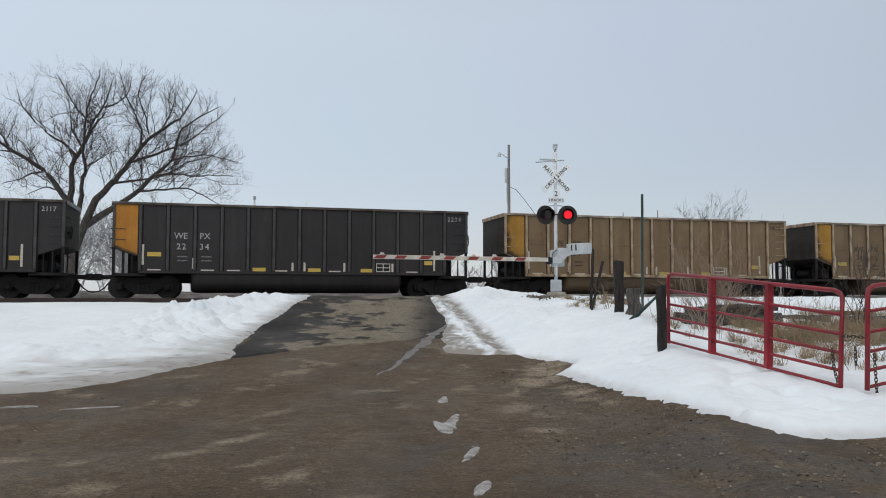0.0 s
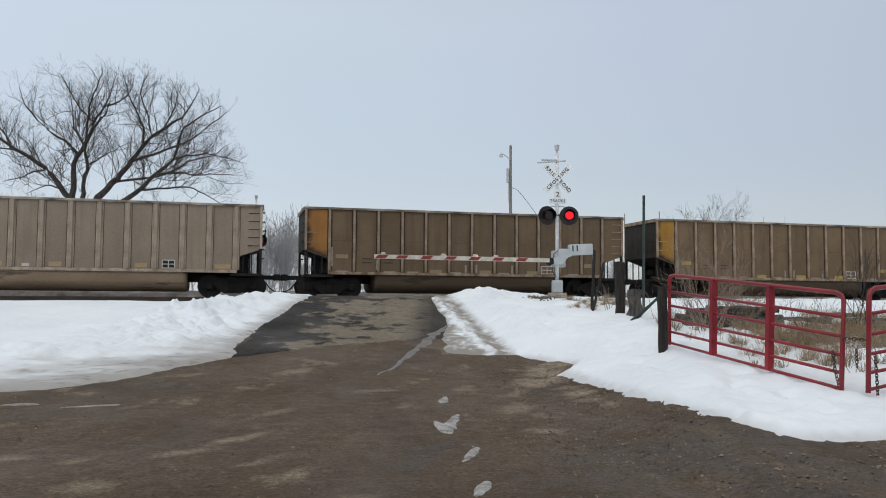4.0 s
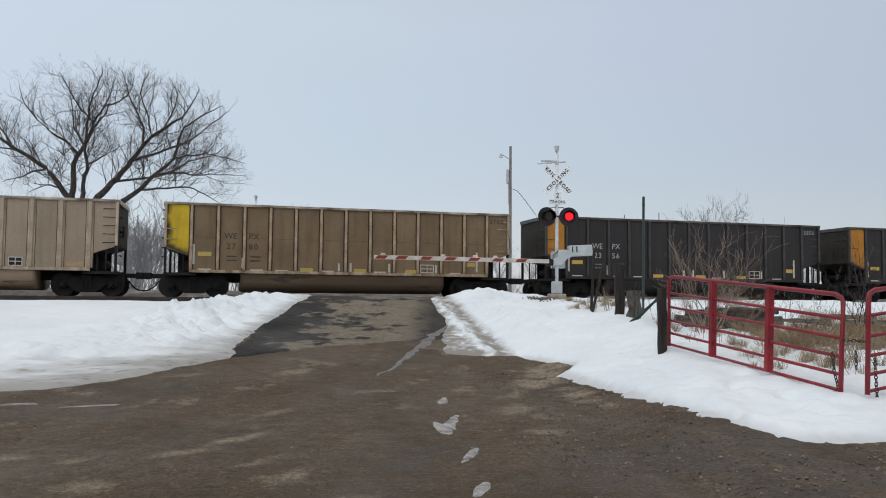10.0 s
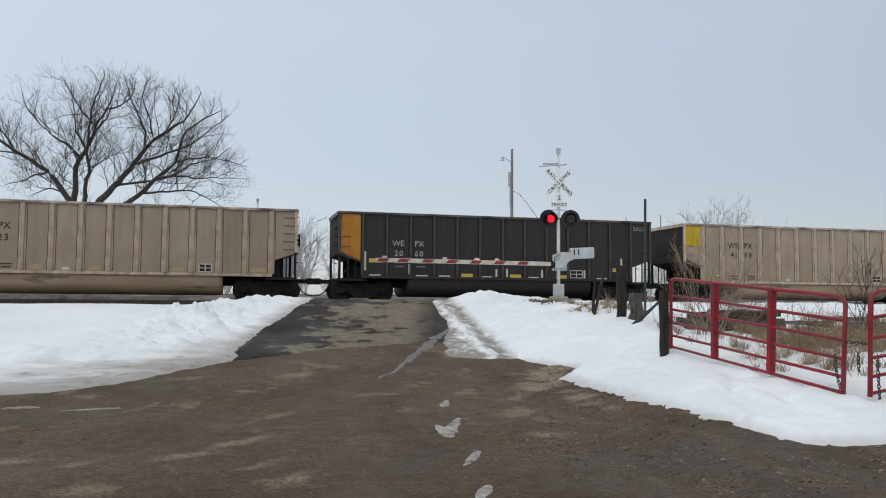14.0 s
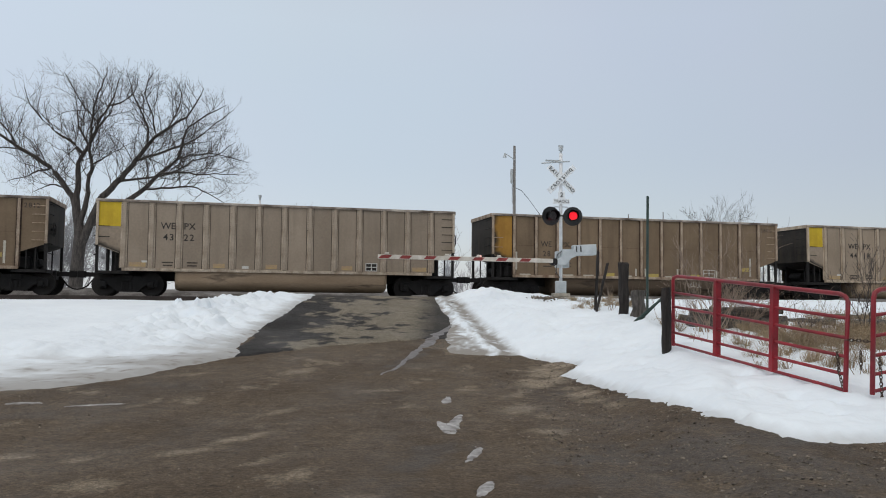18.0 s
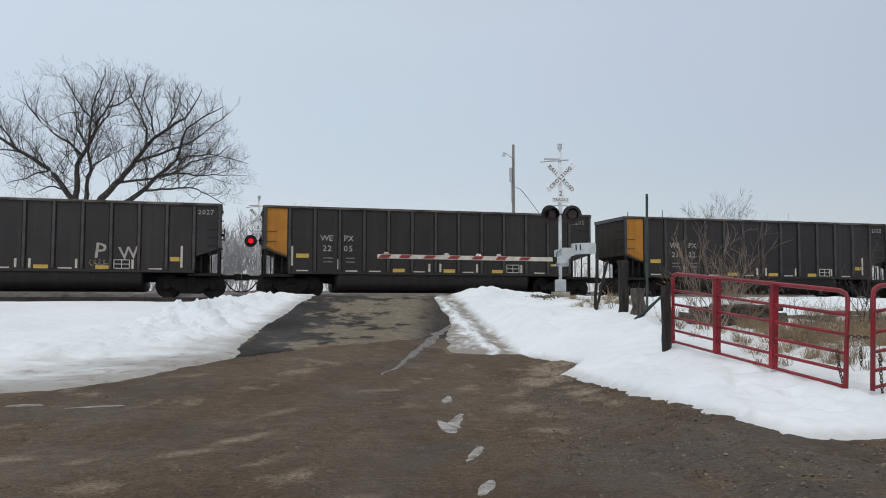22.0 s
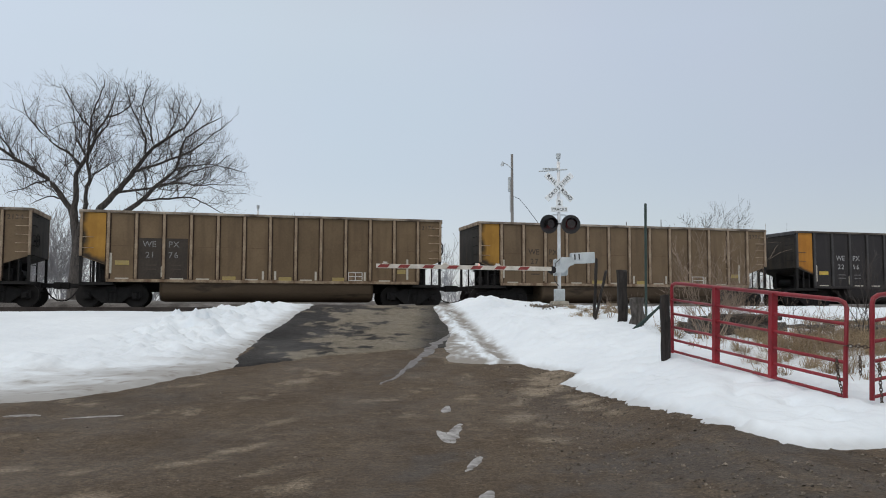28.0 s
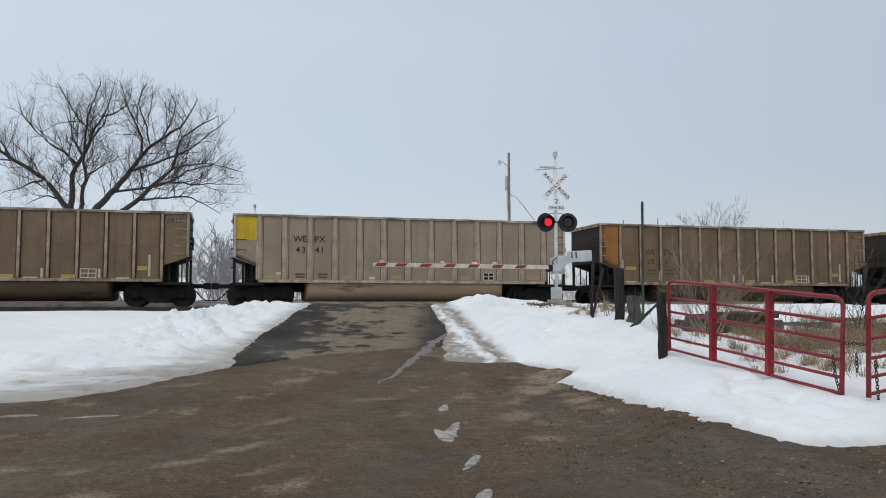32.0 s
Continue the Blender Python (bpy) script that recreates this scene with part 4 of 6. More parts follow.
    for a in (0.5, 2.6, 4.7):
        tube(bm, (BODY + 0.13, -1.05, 2.55), (BODY + 0.13, -1.05 + math.cos(a) * 0.26, 2.55 + math.sin(a) * 0.26), 0.016, n=5)
    part("brake_wheel", bm, M_UNDER, car)
    part("floor", boxed(1.2, BODY - 1.2, -1.49, 1.49, 0.98, 1.03), M_INNER, car)
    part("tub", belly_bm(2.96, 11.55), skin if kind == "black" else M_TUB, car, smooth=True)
    # rivets down both flanges of each post, seen at the top where the dust is washed off
    vs, fs = [], []
    for i in range(1, PANELS):
        for dx in (-hw - 0.03, hw + 0.03):
            for k in range(11):
                xr, zr, yr = i * STEP + dx, 3.62 - k * 0.085, -1.541
                b0 = len(vs)
                vs += [(xr - 0.014, yr, zr - 0.018), (xr + 0.014, yr, zr - 0.018), (xr + 0.014, yr, zr + 0.018), (xr - 0.014, yr, zr + 0.018), (xr, yr - 0.012, zr)]
                fs += [(b0 + a, b0 + (a + 1) % 4, b0 + 4) for a in range(4)]
    me = bpy.data.meshes.new("rivets")
    me.from_pydata(vs, [], fs)
    if kind != "black":
        tagged(part_mesh("rivets", me, M_RIVET if kind == "alu" else M_SEAM, car), kind="stuff")
        if kind == "brown":
            part("weld_seam", boxed(STEP, BODY - STEP, -1.539, -1.533, 2.398, 2.412), M_WELD, car)
    part("center_sill", boxed(-0.1, BODY + 0.1, -0.33, 0.33, 0.62, 0.98), M_UNDER, car)
    for x0 in (1.15, BODY - 1.15):
        truck = part_mesh("truck", TRUCK[4], M_UNDER, car, at=pose(x0, 0, 0))
        for y, r in ((-1.0, 0), (1.0, 180)):
            part_mesh("side_frame", TRUCK[0], M_UNDER, truck, at=pose(0, y, 0))
            part_mesh("spring_nest", TRUCK[3], M_UNDER, truck, at=pose(0, y * 1.04, 0, 0, 0, r))
            for x in (-0.89, 0.89):
                part_mesh("bearing", TRUCK[2], M_UNDER, truck, at=pose(x, y, 0, 0, 0, r))
        for x in (-0.89, 0.89):
            part_mesh("wheelset", TRUCK[1], M_WHEEL, truck, at=pose(x, 0, 0))
    return car


def coupler_bm(x0, s):
    bm = bmesh.new()
    a, b = sorted((x0 - s * 0.62, x0))
    box(bm, a, b, -0.09, 0.09, 0.76, 0.94, 0.02)
    a, b = sorted((x0 - s * 0.85, x0 - s * 0.55))
    box(bm, a, b, -0.16, 0.16, 0.72, 0.99, 0.03)
    return bm


def bar(car, x, z, w, h, mat, name, color=(1, 1, 1), y=-1.545):
    ob = part("%s" % name, boxed(-w / 2, w / 2, -0.004, 0.004, -h / 2, h / 2), mat, car, at=pose(x, y, z))
    ob.color = (*color, 1)
    return ob


def frame_plate(car, x, z, mat, back, w=0.62, h=0.36):
    pl = bar(car, x, z, w, h, back, "stencil_plate")
    bm = bmesh.new()
    for a0, a1, b0, b1 in ((-w / 2, w / 2, h / 2 - 0.03, h / 2), (-w / 2, w / 2, -h / 2, -h / 2 + 0.03), (-w / 2, -w / 2 + 0.03, -h / 2, h / 2), (w / 2 - 0.03, w / 2, -h / 2, h / 2),
                           (-0.015, 0.015, -h / 2, h / 2), (-w / 2, w / 2, -0.015, 0.015)):
        box(bm, a0, a1, -0.004, 0.004, b0, b1)
    part("stencil_lines", bm, mat, pl, at=pose(0, -0.007, 0))


def markings(car, kind):
    """Reflector strips and stencils that all cars of a kind carry."""
    if kind == "alu":
        for i, w in ((1, 0.62), (4, 0.45), (6, 0.45), (9, 0.45), (12, 0.62)):
            bar(car, (i + 0.5) * STEP, 1.24, w, 0.17, M_YELLOW, "reflector")
        bar(car, 5.5 * STEP, 1.20, 0.26, 0.11, M_WHITE, "white_plate")
        bar(car, 1.75 * STEP, 1.36, 0.2, 0.08, M_WHITE, "white_plate")
        frame_plate(car, 10.5 * STEP, 1.30, M_WHITE, M_SOOT, 0.5, 0.34)
        for x in (2.6, 3.5):
            bar(car, x * STEP, 1.34, 0.42, 0.05, M_LETTER_F, "stencil_line")
            bar(car, x * STEP, 1.22, 0.36, 0.05, M_LETTER_F, "stencil_line")
    else:
        col = (1, 1, 1) if kind == "black" else (0.9, 0.88, 0.85)
        for x, z, h in ((1.14, 1.72, 0.80), (3.05, 1.40, 0.42), (5.16, 1.30, 0.36), (6.96, 1.30, 0.34), (7.45, 1.30, 0.36), (9.1, 1.30, 0.36), (11.15, 1.30, 0.36), (12.98, 1.62, 0.86)):
            bar(car, x, z, 0.085, h, M_WHITE, "white_stripe", col)
        for x, z, w in ((1.56, 1.74, 0.52), (5.62, 1.16, 0.52), (7.85, 1.16, 0.52), (10.05, 1.16, 0.52), (12.72, 1.52, 0.36)):
            bar(car, x, z, w, 0.17, M_YELLOW, "reflector", col)
        for x in (1.56, 3.6, 4.6, 6.5, 8.7, 12.0):
            bar(car, x, 1.125, 0.5, 0.05, M_WHITE, "sill_dash", (0.78, 0.74, 0.66))
        frame_plate(car, 10.75, 1.30, M_WHITE, M_SOOT if kind == "black" else M_BROWN, 0.60, 0.36)
        for x in (2.62, 3.55):
            for z in (1.66, 1.50):
                bar(car, x, z, 0.40, 0.045, M_STENCIL if kind == "black" else M_LETTER_F, "stencil_line")


PROTO = {}
for kind_ in ("black", "brown", "alu"):
    PROTO[kind_] = coal_car(kind_)
    markings(PROTO[kind_], kind_)

ORANGE, AMBER, YELLOW, RUST = (0.62, 0.27, 0.035), (0.50, 0.27, 0.045), (0.78, 0.56, 0.03), (0.42, 0.20, 0.05)
# kind, tone of the paint, end panel, first and second half of the number, extra marks; in order from the front of the train
CARS = [
    ("black", 1.0, ORANGE, "21", "17", ""), ("black", 1.0, ORANGE, "22", "34", ""), ("brown", 0.95, AMBER, "28", "28", ""), ("brown", 0.92, AMBER, "28", "05", ""),
    ("alu", 0.95, YELLOW, "40", "88", ""), ("alu", 0.92, YELLOW, "40", "59", ""), ("alu", 0.88, YELLOW, "40", "33", ""), ("brown", 0.72, RUST, "", "", ""),
    ("brown", 0.86, AMBER, "", "", ""), ("brown", 0.74, RUST, "27", "11", ""), ("brown", 0.42, ORANGE, "21", "80", "patch"), ("brown", 0.90, AMBER, "24", "23", ""),
    ("alu", 0.92, YELLOW, "41", "72", ""), ("brown", 1.05, YELLOW, "28", "25", "tags"), ("alu", 1.0, YELLOW, "44", "04", ""), ("brown", 1.0, YELLOW, "27", "80", ""),
    ("black", 1.0, ORANGE, "23", "56", ""), ("black", 1.0, ORANGE, "20", "22", "tags"), ("black", 1.0, ORANGE, "22", "60", ""), ("brown", 0.92, AMBER, "23", "82", "chalk"),
    ("alu", 0.98, YELLOW, "41", "23", ""), ("black", 1.0, ORANGE, "20", "60", ""), ("alu", 1.25, YELLOW, "41", "99", ""), ("brown", 0.80, AMBER, "27", "69", ""),
    ("black", 1.25, ORANGE, "23", "03", ""), ("brown", 0.82, RUST, "28", "12", ""), ("alu", 0.92, YELLOW, "43", "22", ""), ("brown", 0.98, AMBER, "28", "06", "small"),
    ("alu", 1.02, YELLOW, "44", "18", ""), ("black", 1.0, ORANGE, "22", "48", "blot"), ("brown", 1.0, AMBER, "28", "49", ""), ("black", 1.15, ORANGE, "20", "27", "big"),
    ("black", 1.0, ORANGE, "22", "05", ""), ("black", 1.0, ORANGE, "21", "22", ""), ("brown", 0.92, YELLOW, "24", "43", ""), ("brown", 0.88, AMBER, "28", "41", "badge"),
    ("brown", 0.95, AMBER, "27", "22", "mural"), ("alu", 0.90, YELLOW, "40", "43", ""), ("alu", 0.95, YELLOW, "42", "27", ""), ("brown", 0.72, AMBER, "21", "34", "patch"),
    ("brown", 0.74, AMBER, "21", "76", "patch"), ("brown", 0.82, AMBER, "27", "96", ""), ("black", 1.0, ORANGE, "22", "96", ""), ("alu", 0.95, YELLOW, "43", "37", ""),
    ("alu", 0.92, YELLOW, "41", "93", "scrawl"), ("brown", 0.88, AMBER, "28", "17", ""), ("alu", 1.0, YELLOW, "43", "41", ""), ("brown", 0.85, RUST, "28", "31", ""),
    ("brown", 0.82, AMBER, "", "", ""),
]
LABELS = {"black": "black painted steel coal gondola with an orange end panel", "brown": "dust-brown steel coal gondola with a yellowed end panel",
          "alu": "pale dusty aluminium coal gondola with a yellow end square"}

PANEL_ME = {}
bm_ = bmesh.new()
prism(bm_, [(0.10, 1.99), (STEP - 0.065, 1.655), (STEP - 0.065, TOP - 0.11), (0.10, TOP - 0.11)], -1.539, -1.533)
PANEL_ME["black"] = mesh_of("end_panel", bm_)
PANEL_ME["brown"] = PANEL_ME["black"].copy()
PANEL_ME["alu"] = mesh_of("end_panel", boxed(0.10, STEP - 0.09, -1.539, -1.533, 2.72, TOP - 0.12))
bm_ = bmesh.new()
prism(bm_, [(0.10, 1.99), (STEP - 0.085, 1.66), (STEP - 0.085, 2.70), (0.10, 2.70)], -1.539, -1.533)
SOOT_END = mesh_of("sooty_plate", bm_)
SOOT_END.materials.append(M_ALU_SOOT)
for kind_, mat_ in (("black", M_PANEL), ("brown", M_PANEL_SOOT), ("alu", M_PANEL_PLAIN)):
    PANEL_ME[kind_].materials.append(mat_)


def squiggle(rng, w, h, loops, r):
    """A sprayed scrawl: one bent line of loops, no writing."""
    pts = []
    for i in range(loops * 8 + 1):
        t = i / (loops * 8)
        a = t * loops * 2 * math.pi
        pts.append(Vector((-w / 2 + w * t + math.cos(a) * w / loops * 0.4, 0, math.sin(a) * h / 2 * rng.uniform(0.6, 1.0) + rng.uniform(-0.03, 0.03))))
    bm = bmesh.new()
    left = [bm.verts.new(p + Vector((0, 0, r))) for p in pts]
    right = [bm.verts.new(p - Vector((r * 0.7, 0, r))) for p in pts]
    for i in range(len(pts) - 1):
        bm.faces.new((left[i], left[i + 1], right[i + 1], right[i]))
    return bm


def sprayed(car, x, z, w, h, loops, rng, mat, y=-1.541, r=0.02):
    part("graffiti", squiggle(rng, w, h, loops, r), mat, car, "sprayed pale scrawl", at=pose(x, y, z))


def bubbles(car, x0, x1, z, h, count, rng, mat, inner, y=-1.541):
    """Fat overlapping bubble shapes of a sprayed mural: dark outline, pale body, ochre slits."""
    for i in range(count):
        cx = x0 + (x1 - x0) * (i + 0.5) / count
        w = (x1 - x0) / count * 0.60
        ph = rng.uniform(0, 6)
        tilt = rng.uniform(-0.25, 0.25)

        def outline(g, dx=0.0, dz=0.0, kx=1.0, kz=1.0):
            pts = []
            for a in range(26):
                t = a / 26 * 2 * math.pi
                c, q = math.cos(t), math.sin(t)
                sq = 1 / max(abs(c) ** 3 + abs(q) ** 3, 0.35) ** (1 / 3)
                rr = sq * (1 + 0.13 * math.sin(3 * t + ph) + 0.08 * math.sin(5 * t + ph * 2))
                pz = q * h / 2 * rr * g * kz + dz
                pts.append((cx + dx + c * w * rr * g * kx + pz * tilt, z + pz))
            return pts
        for name_, m, pts, yy in (("graffiti", M_INK, outline(1.08), y), ("graffiti", mat, outline(0.98), y - 0.0015), ("graffiti", inner, outline(0.30, -w * 0.1, h * 0.16, 1.0, 0.7), y - 0.003),
                                  ("graffiti", M_INK, outline(0.24, w * 0.2, -h * 0.22, 1.3, 0.35), y - 0.003)):
            bm = bmesh.new()
            bm.faces.new([bm.verts.new((px, yy, pz)) for px, pz in pts])
            part(name_, bm, m, car, "bubble shape of a sprayed mural")


M_SPRAY = material("pale_spray_paint", (0.50, 0.48, 0.43), 0.7, dark=(0.36, 0.33, 0.29), scale=5)
M_SPRAY2 = material("ochre_spray_paint", (0.30, 0.25, 0.16), 0.7, scale=5)

TRAIN = []
rng_train = random.Random(11)
for i_car, (kind_, tone, panel_col, n1, n2, extra) in enumerate(CARS):
    car_ = copy_thing(PROTO[kind_], Matrix.Identity(4))
    car_.name = "coal_gondola"
    tagged(car_, LABELS[kind_], "railway wagon", "coal wagons of the train")
    warm = rng_train.uniform(-0.01, 0.05)
    for o in car_.children:
        if o.name.startswith(("side_", "end_sheet", "end_rim", "top_chord", "tub")):
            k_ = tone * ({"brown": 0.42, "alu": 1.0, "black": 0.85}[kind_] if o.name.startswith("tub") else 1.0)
            if kind_ == "alu" and o.name.startswith("tub"):
                o.color = (1.42 * tone, 1.50 * tone, 1.58 * tone, 1)
                continue
            if o.name.startswith("top_chord") and kind_ == "black":
                k_ *= 0.30
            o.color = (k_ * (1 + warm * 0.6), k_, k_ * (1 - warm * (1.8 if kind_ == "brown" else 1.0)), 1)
        elif o.name.startswith("reflector"):      # dust over the reflectors: thick on pale and on rusty wagons
            o.color = (0.92, 0.84, 1.6, 1) if kind_ == "black" else (0.62, 0.57, 3.0, 1) if kind_ == "alu" else (0.40, 0.40, 2.2, 1) if i_car in (9, 7) else (0.70 * tone, 0.70 * tone, 1.8, 1)
        elif o.name.startswith(("white_stripe", "sill_dash")):
            k_ = 1.0 if kind_ == "black" else 0.45 if i_car in (9, 7, 8) else 0.82
            o.color = (k_, k_ * 0.96, k_ * 0.86, 1)
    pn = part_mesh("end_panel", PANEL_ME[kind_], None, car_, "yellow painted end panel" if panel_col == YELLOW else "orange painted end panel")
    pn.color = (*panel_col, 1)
    if kind_ == "alu":
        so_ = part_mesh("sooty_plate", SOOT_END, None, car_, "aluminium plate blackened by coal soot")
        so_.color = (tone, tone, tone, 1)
    if n1:
        if kind_ == "alu":
            zz, xx, sz, mat_ = (2.78, 2.33), (2.70, 3.47), 0.37, M_LETTER_D
        else:
            zz, xx, sz, mat_ = (2.48, 2.05), (2.58, 3.46), 0.34, M_LETTER_W if kind_ == "black" else M_LETTER_F
        if extra == "patch":
            bar(car_, 2.58, 1.92, 0.86, 1.62, M_PATCH, "dark_patch", y=-1.5375)
            bar(car_, 3.58, 1.92, 0.86, 1.62, M_PATCH, "dark_patch", y=-1.5375)
            mat_ = M_STENCIL
        for x_, z_, tx in ((xx[0], zz[0], "WE"), (xx[1], zz[0], "PX"), (xx[0], zz[1], n1), (xx[1], zz[1], n2)):
            lettering(tx, sz, mat_, car_, pose(x_, -1.543, z_))
        if i_car == 5:
            for o in [q for q in car_.children if q.name.startswith("reflector")]:
                bpy.data.objects.remove(o)
            for k_, h_ in ((1.22, 0.80), (3.80, 0.48), (6.22, 0.44), (9.90, 0.40), (12.78, 0.72)):
                bar(car_, k_ * STEP, 1.16 + h_ / 2, 0.16, h_, M_YELLOW, "reflector", (0.72, 0.64, 2.0))
        if kind_ != "alu":
            lettering(n1 + n2, 0.26, M_LETTER_W if kind_ == "black" else M_LETTER_F, car_, pose(13.88, -1.543, 3.42))
    if extra == "tags":
        for x_, w_ in (((4.7, 0.5), (6.2, 0.7)) if kind_ == "black" else ((3.6, 1.0), (6.3, 1.6))):
            sprayed(car_, x_, 0.70 if kind_ == "brown" else 1.75 if x_ < 5 else 1.5, w_, 0.34, 5, rng_train, M_SPRAY, -1.508 if kind_ == "brown" else -1.541)
        if kind_ == "black":
            lettering("MLD", 0.42, M_SPRAY, car_, pose(4.75, -1.543, 1.36), "sprayed pale letters")
            for x_, w_, h_ in ((7.85, 0.7, 0.55), (8.95, 0.6, 0.5), (10.0, 0.6, 0.4), (10.95, 0.5, 0.3)):
                sprayed(car_, x_, 1.48, w_, h_, 3, rng_train, M_STENCIL, r=0.012)
    elif extra == "chalk":
        lettering("G.M.K", 0.34, M_SPRAY, car_, pose(6.75, -1.512, 0.74, 0, -4, 0), "sprayed pale letters")
        for x_ in (7 * STEP - 0.12, 7 * STEP + 0.12):
            bar(car_, x_, 2.1, 0.06, 1.6, M_WHITE, "white_stripe")
    elif extra == "blot":
        sprayed(car_, 7.6, 2.75, 0.26, 0.5, 3, rng_train, M_SPRAY, r=0.05)
    elif extra == "big":
        lettering("P", 0.85, M_SPRAY, car_, pose(9.95, -1.543, 1.78, 0, 6, 0), "sprayed pale letter")
        lettering("W", 0.70, M_SPRAY, car_, pose(11.0, -1.543, 1.72, 0, -5, 0), "sprayed pale letter")
        sprayed(car_, 9.9, 1.36, 0.7, 0.24, 4, rng_train, M_SPRAY2)
    elif extra == "small":
        sprayed(car_, 10.0, 0.76, 0.7, 0.22, 5, rng_train, M_SPRAY, -1.508)
    elif extra == "badge":
        bm_ = bmesh.new()
        bmesh.ops.create_cone(bm_, cap_ends=True, segments=24, radius1=0.24, radius2=0.24, depth=0.006, matrix=pose(6.3, -1.542, 2.95, 90))
        bg = part("badge", bm_, M_YELLOW, car_, "round yellow emblem")
    elif extra == "mural":
        bubbles(car_, 3.2, 7.6, 1.55, 1.0, 5, rng_train, M_SPRAY, M_SPRAY2)
        bubbles(car_, 9.8, 12.9, 1.36, 0.52, 6, rng_train, M_SPRAY, M_SPRAY2)
        bubbles(car_, 3.4, 7.3, 0.75, 0.42, 5, rng_train, M_SPRAY2, M_SPRAY, y=-1.508)
        sprayed(car_, 7.9, 0.72, 0.9, 0.3, 5, rng_train, M_SPRAY, -1.508)
        for x_ in (5 * STEP, 7 * STEP):
            for k_ in (-0.15, 0.15):
                bar(car_, x_ + k_, 2.35, 0.06, 2.3, M_WHITE, "white_stripe")
        sprayed(car_, 10.6, 0.72, 0.6, 0.3, 3, rng_train, M_SPRAY, -1.508, 0.03)
    elif extra == "scrawl":
        sprayed(car_, 5.9, 1.35, 0.8, 0.4, 4, rng_train, M_SPRAY)
        sprayed(car_, 8.1, 1.35, 0.5, 0.35, 3, rng_train, M_SPRAY)
    TRAIN.append(car_)
for kind_ in PROTO:
    for o in (*PROTO[kind_].children_recursive, PROTO[kind_]):
        bpy.data.objects.remove(o)


def travelled(t):
    """Wagon lengths gone by at t seconds; the train gathers speed a little."""
    return 1.3843 * t + 0.00041 * t * t


def wagon_pose(index, t):
    p = LINE + ALONG * (PITCH * (index - travelled(t)))
    return Matrix.Translation(p) @ Matrix.Rotation(THETA, 4, "Z")


# ---------------------------------------------------------------- crossing signals
def crossbuck(parent, z, tracks=True):
    boards = []
    for k, ang in enumerate((45, -45)):
        b = part("crossbuck_board", boxed(-0.60, 0.60, -0.008, 0.008, -0.098, 0.098, 0.004), M_SIGWHITE, parent, at=pose(0, -0.10 - 0.022 * k, z, 0, ang, 0))
        boards.append(b)
    lettering("RAIL", 0.165, M_INK, boards[0], pose(-0.34, -0.011, 0), gap=0.11)
    lettering("ROAD", 0.165, M_INK, boards[0], pose(0.34, -0.011, 0), gap=0.11)
    lettering("CROSSING", 0.165, M_INK, boards[1], pose(0.0, -0.011, 0), gap=0.13)
    if tracks:
        p = part("tracks_plate", boxed(-0.27, 0.27, -0.008, 0.008, -0.085, 0.085, 0.004), M_SIGWHITE, parent, at=pose(0, -0.11, z - 0.73))
        lettering("TRACKS", 0.125, M_INK, p, pose(0, -0.011, 0), gap=0.08)
        p = part("number_plate", boxed(-0.11, 0.11, -0.008, 0.008, -0.13, 0.13, 0.004), M_SIGWHITE, parent, at=pose(0, -0.11, z - 0.52))
        lettering("2", 0.22, M_INK, p, pose(0, -0.011, 0))
    part("sign_clamp", boxed(-0.07, 0.07, -0.09, 0.09, z - 0.64, z - 0.60), M_INK, parent)


def lamp_head(parent, x, z, turn, lenses):
    head = part("lamp_disc", disc_bm(0.31, 0.02), M_LAMPBLACK, parent, at=pose(x, -0.16, z, 0, 0, turn))
    bm = bmesh.new()
    bmesh.ops.create_cone(bm, cap_ends=True, segments=20, radius1=0.13, radius2=0.17, depth=0.16, matrix=pose(0, 0.10, 0, 90))
    part("lamp_case", bm, M_LAMPBLACK, head)
    # long visor over the lens
    bm = bmesh.new()
    rows = []
    for y, r in ((-0.01, 0.172), (-0.32, 0.185)):
        rows.append([bm.verts.new((math.cos(radians(a)) * r, y if a < 200 and a > -20 else y * 0.5, math.sin(radians(a)) * r)) for a in range(-40, 221, 13)])
    for i in range(len(rows[0]) - 1):
        bm.faces.new((rows[0][i], rows[0][i + 1], rows[1][i + 1], rows[1][i]))
    bmesh.ops.solidify(bm, geom=bm.faces[:], thickness=0.006)
    part("visor", bm, M_LAMPBLACK, head, smooth=True)
    # the lens: one face glows, the other is dark
    bm = bmesh.new()
    bmesh.ops.create_cone(bm, cap_ends=True, segments=24, radius1=0.135, radius2=0.135, depth=0.012, matrix=pose(0, 0, 0, 90))
    me = mesh_of("lens", bm)
    me.materials.append(M_LENSDARK)
    me.materials.append(M_LENSLIT)
    for p in me.polygons:
        p.material_index = 1 if p.normal.y > 0.9 else 0
    ob = part_mesh("lens", me, None, head, "round red lens", at=pose(0, -0.17, 0))
    lenses.append(ob)
    return head


def disc_bm(r, d):
    bm = bmesh.new()
    bmesh.ops.create_cone(bm, cap_ends=True, segments=32, radius1=r, radius2=r, depth=d, matrix=pose(0, 0, 0, 90))
    return bm


LENSES, LENSES_FAR = [], []


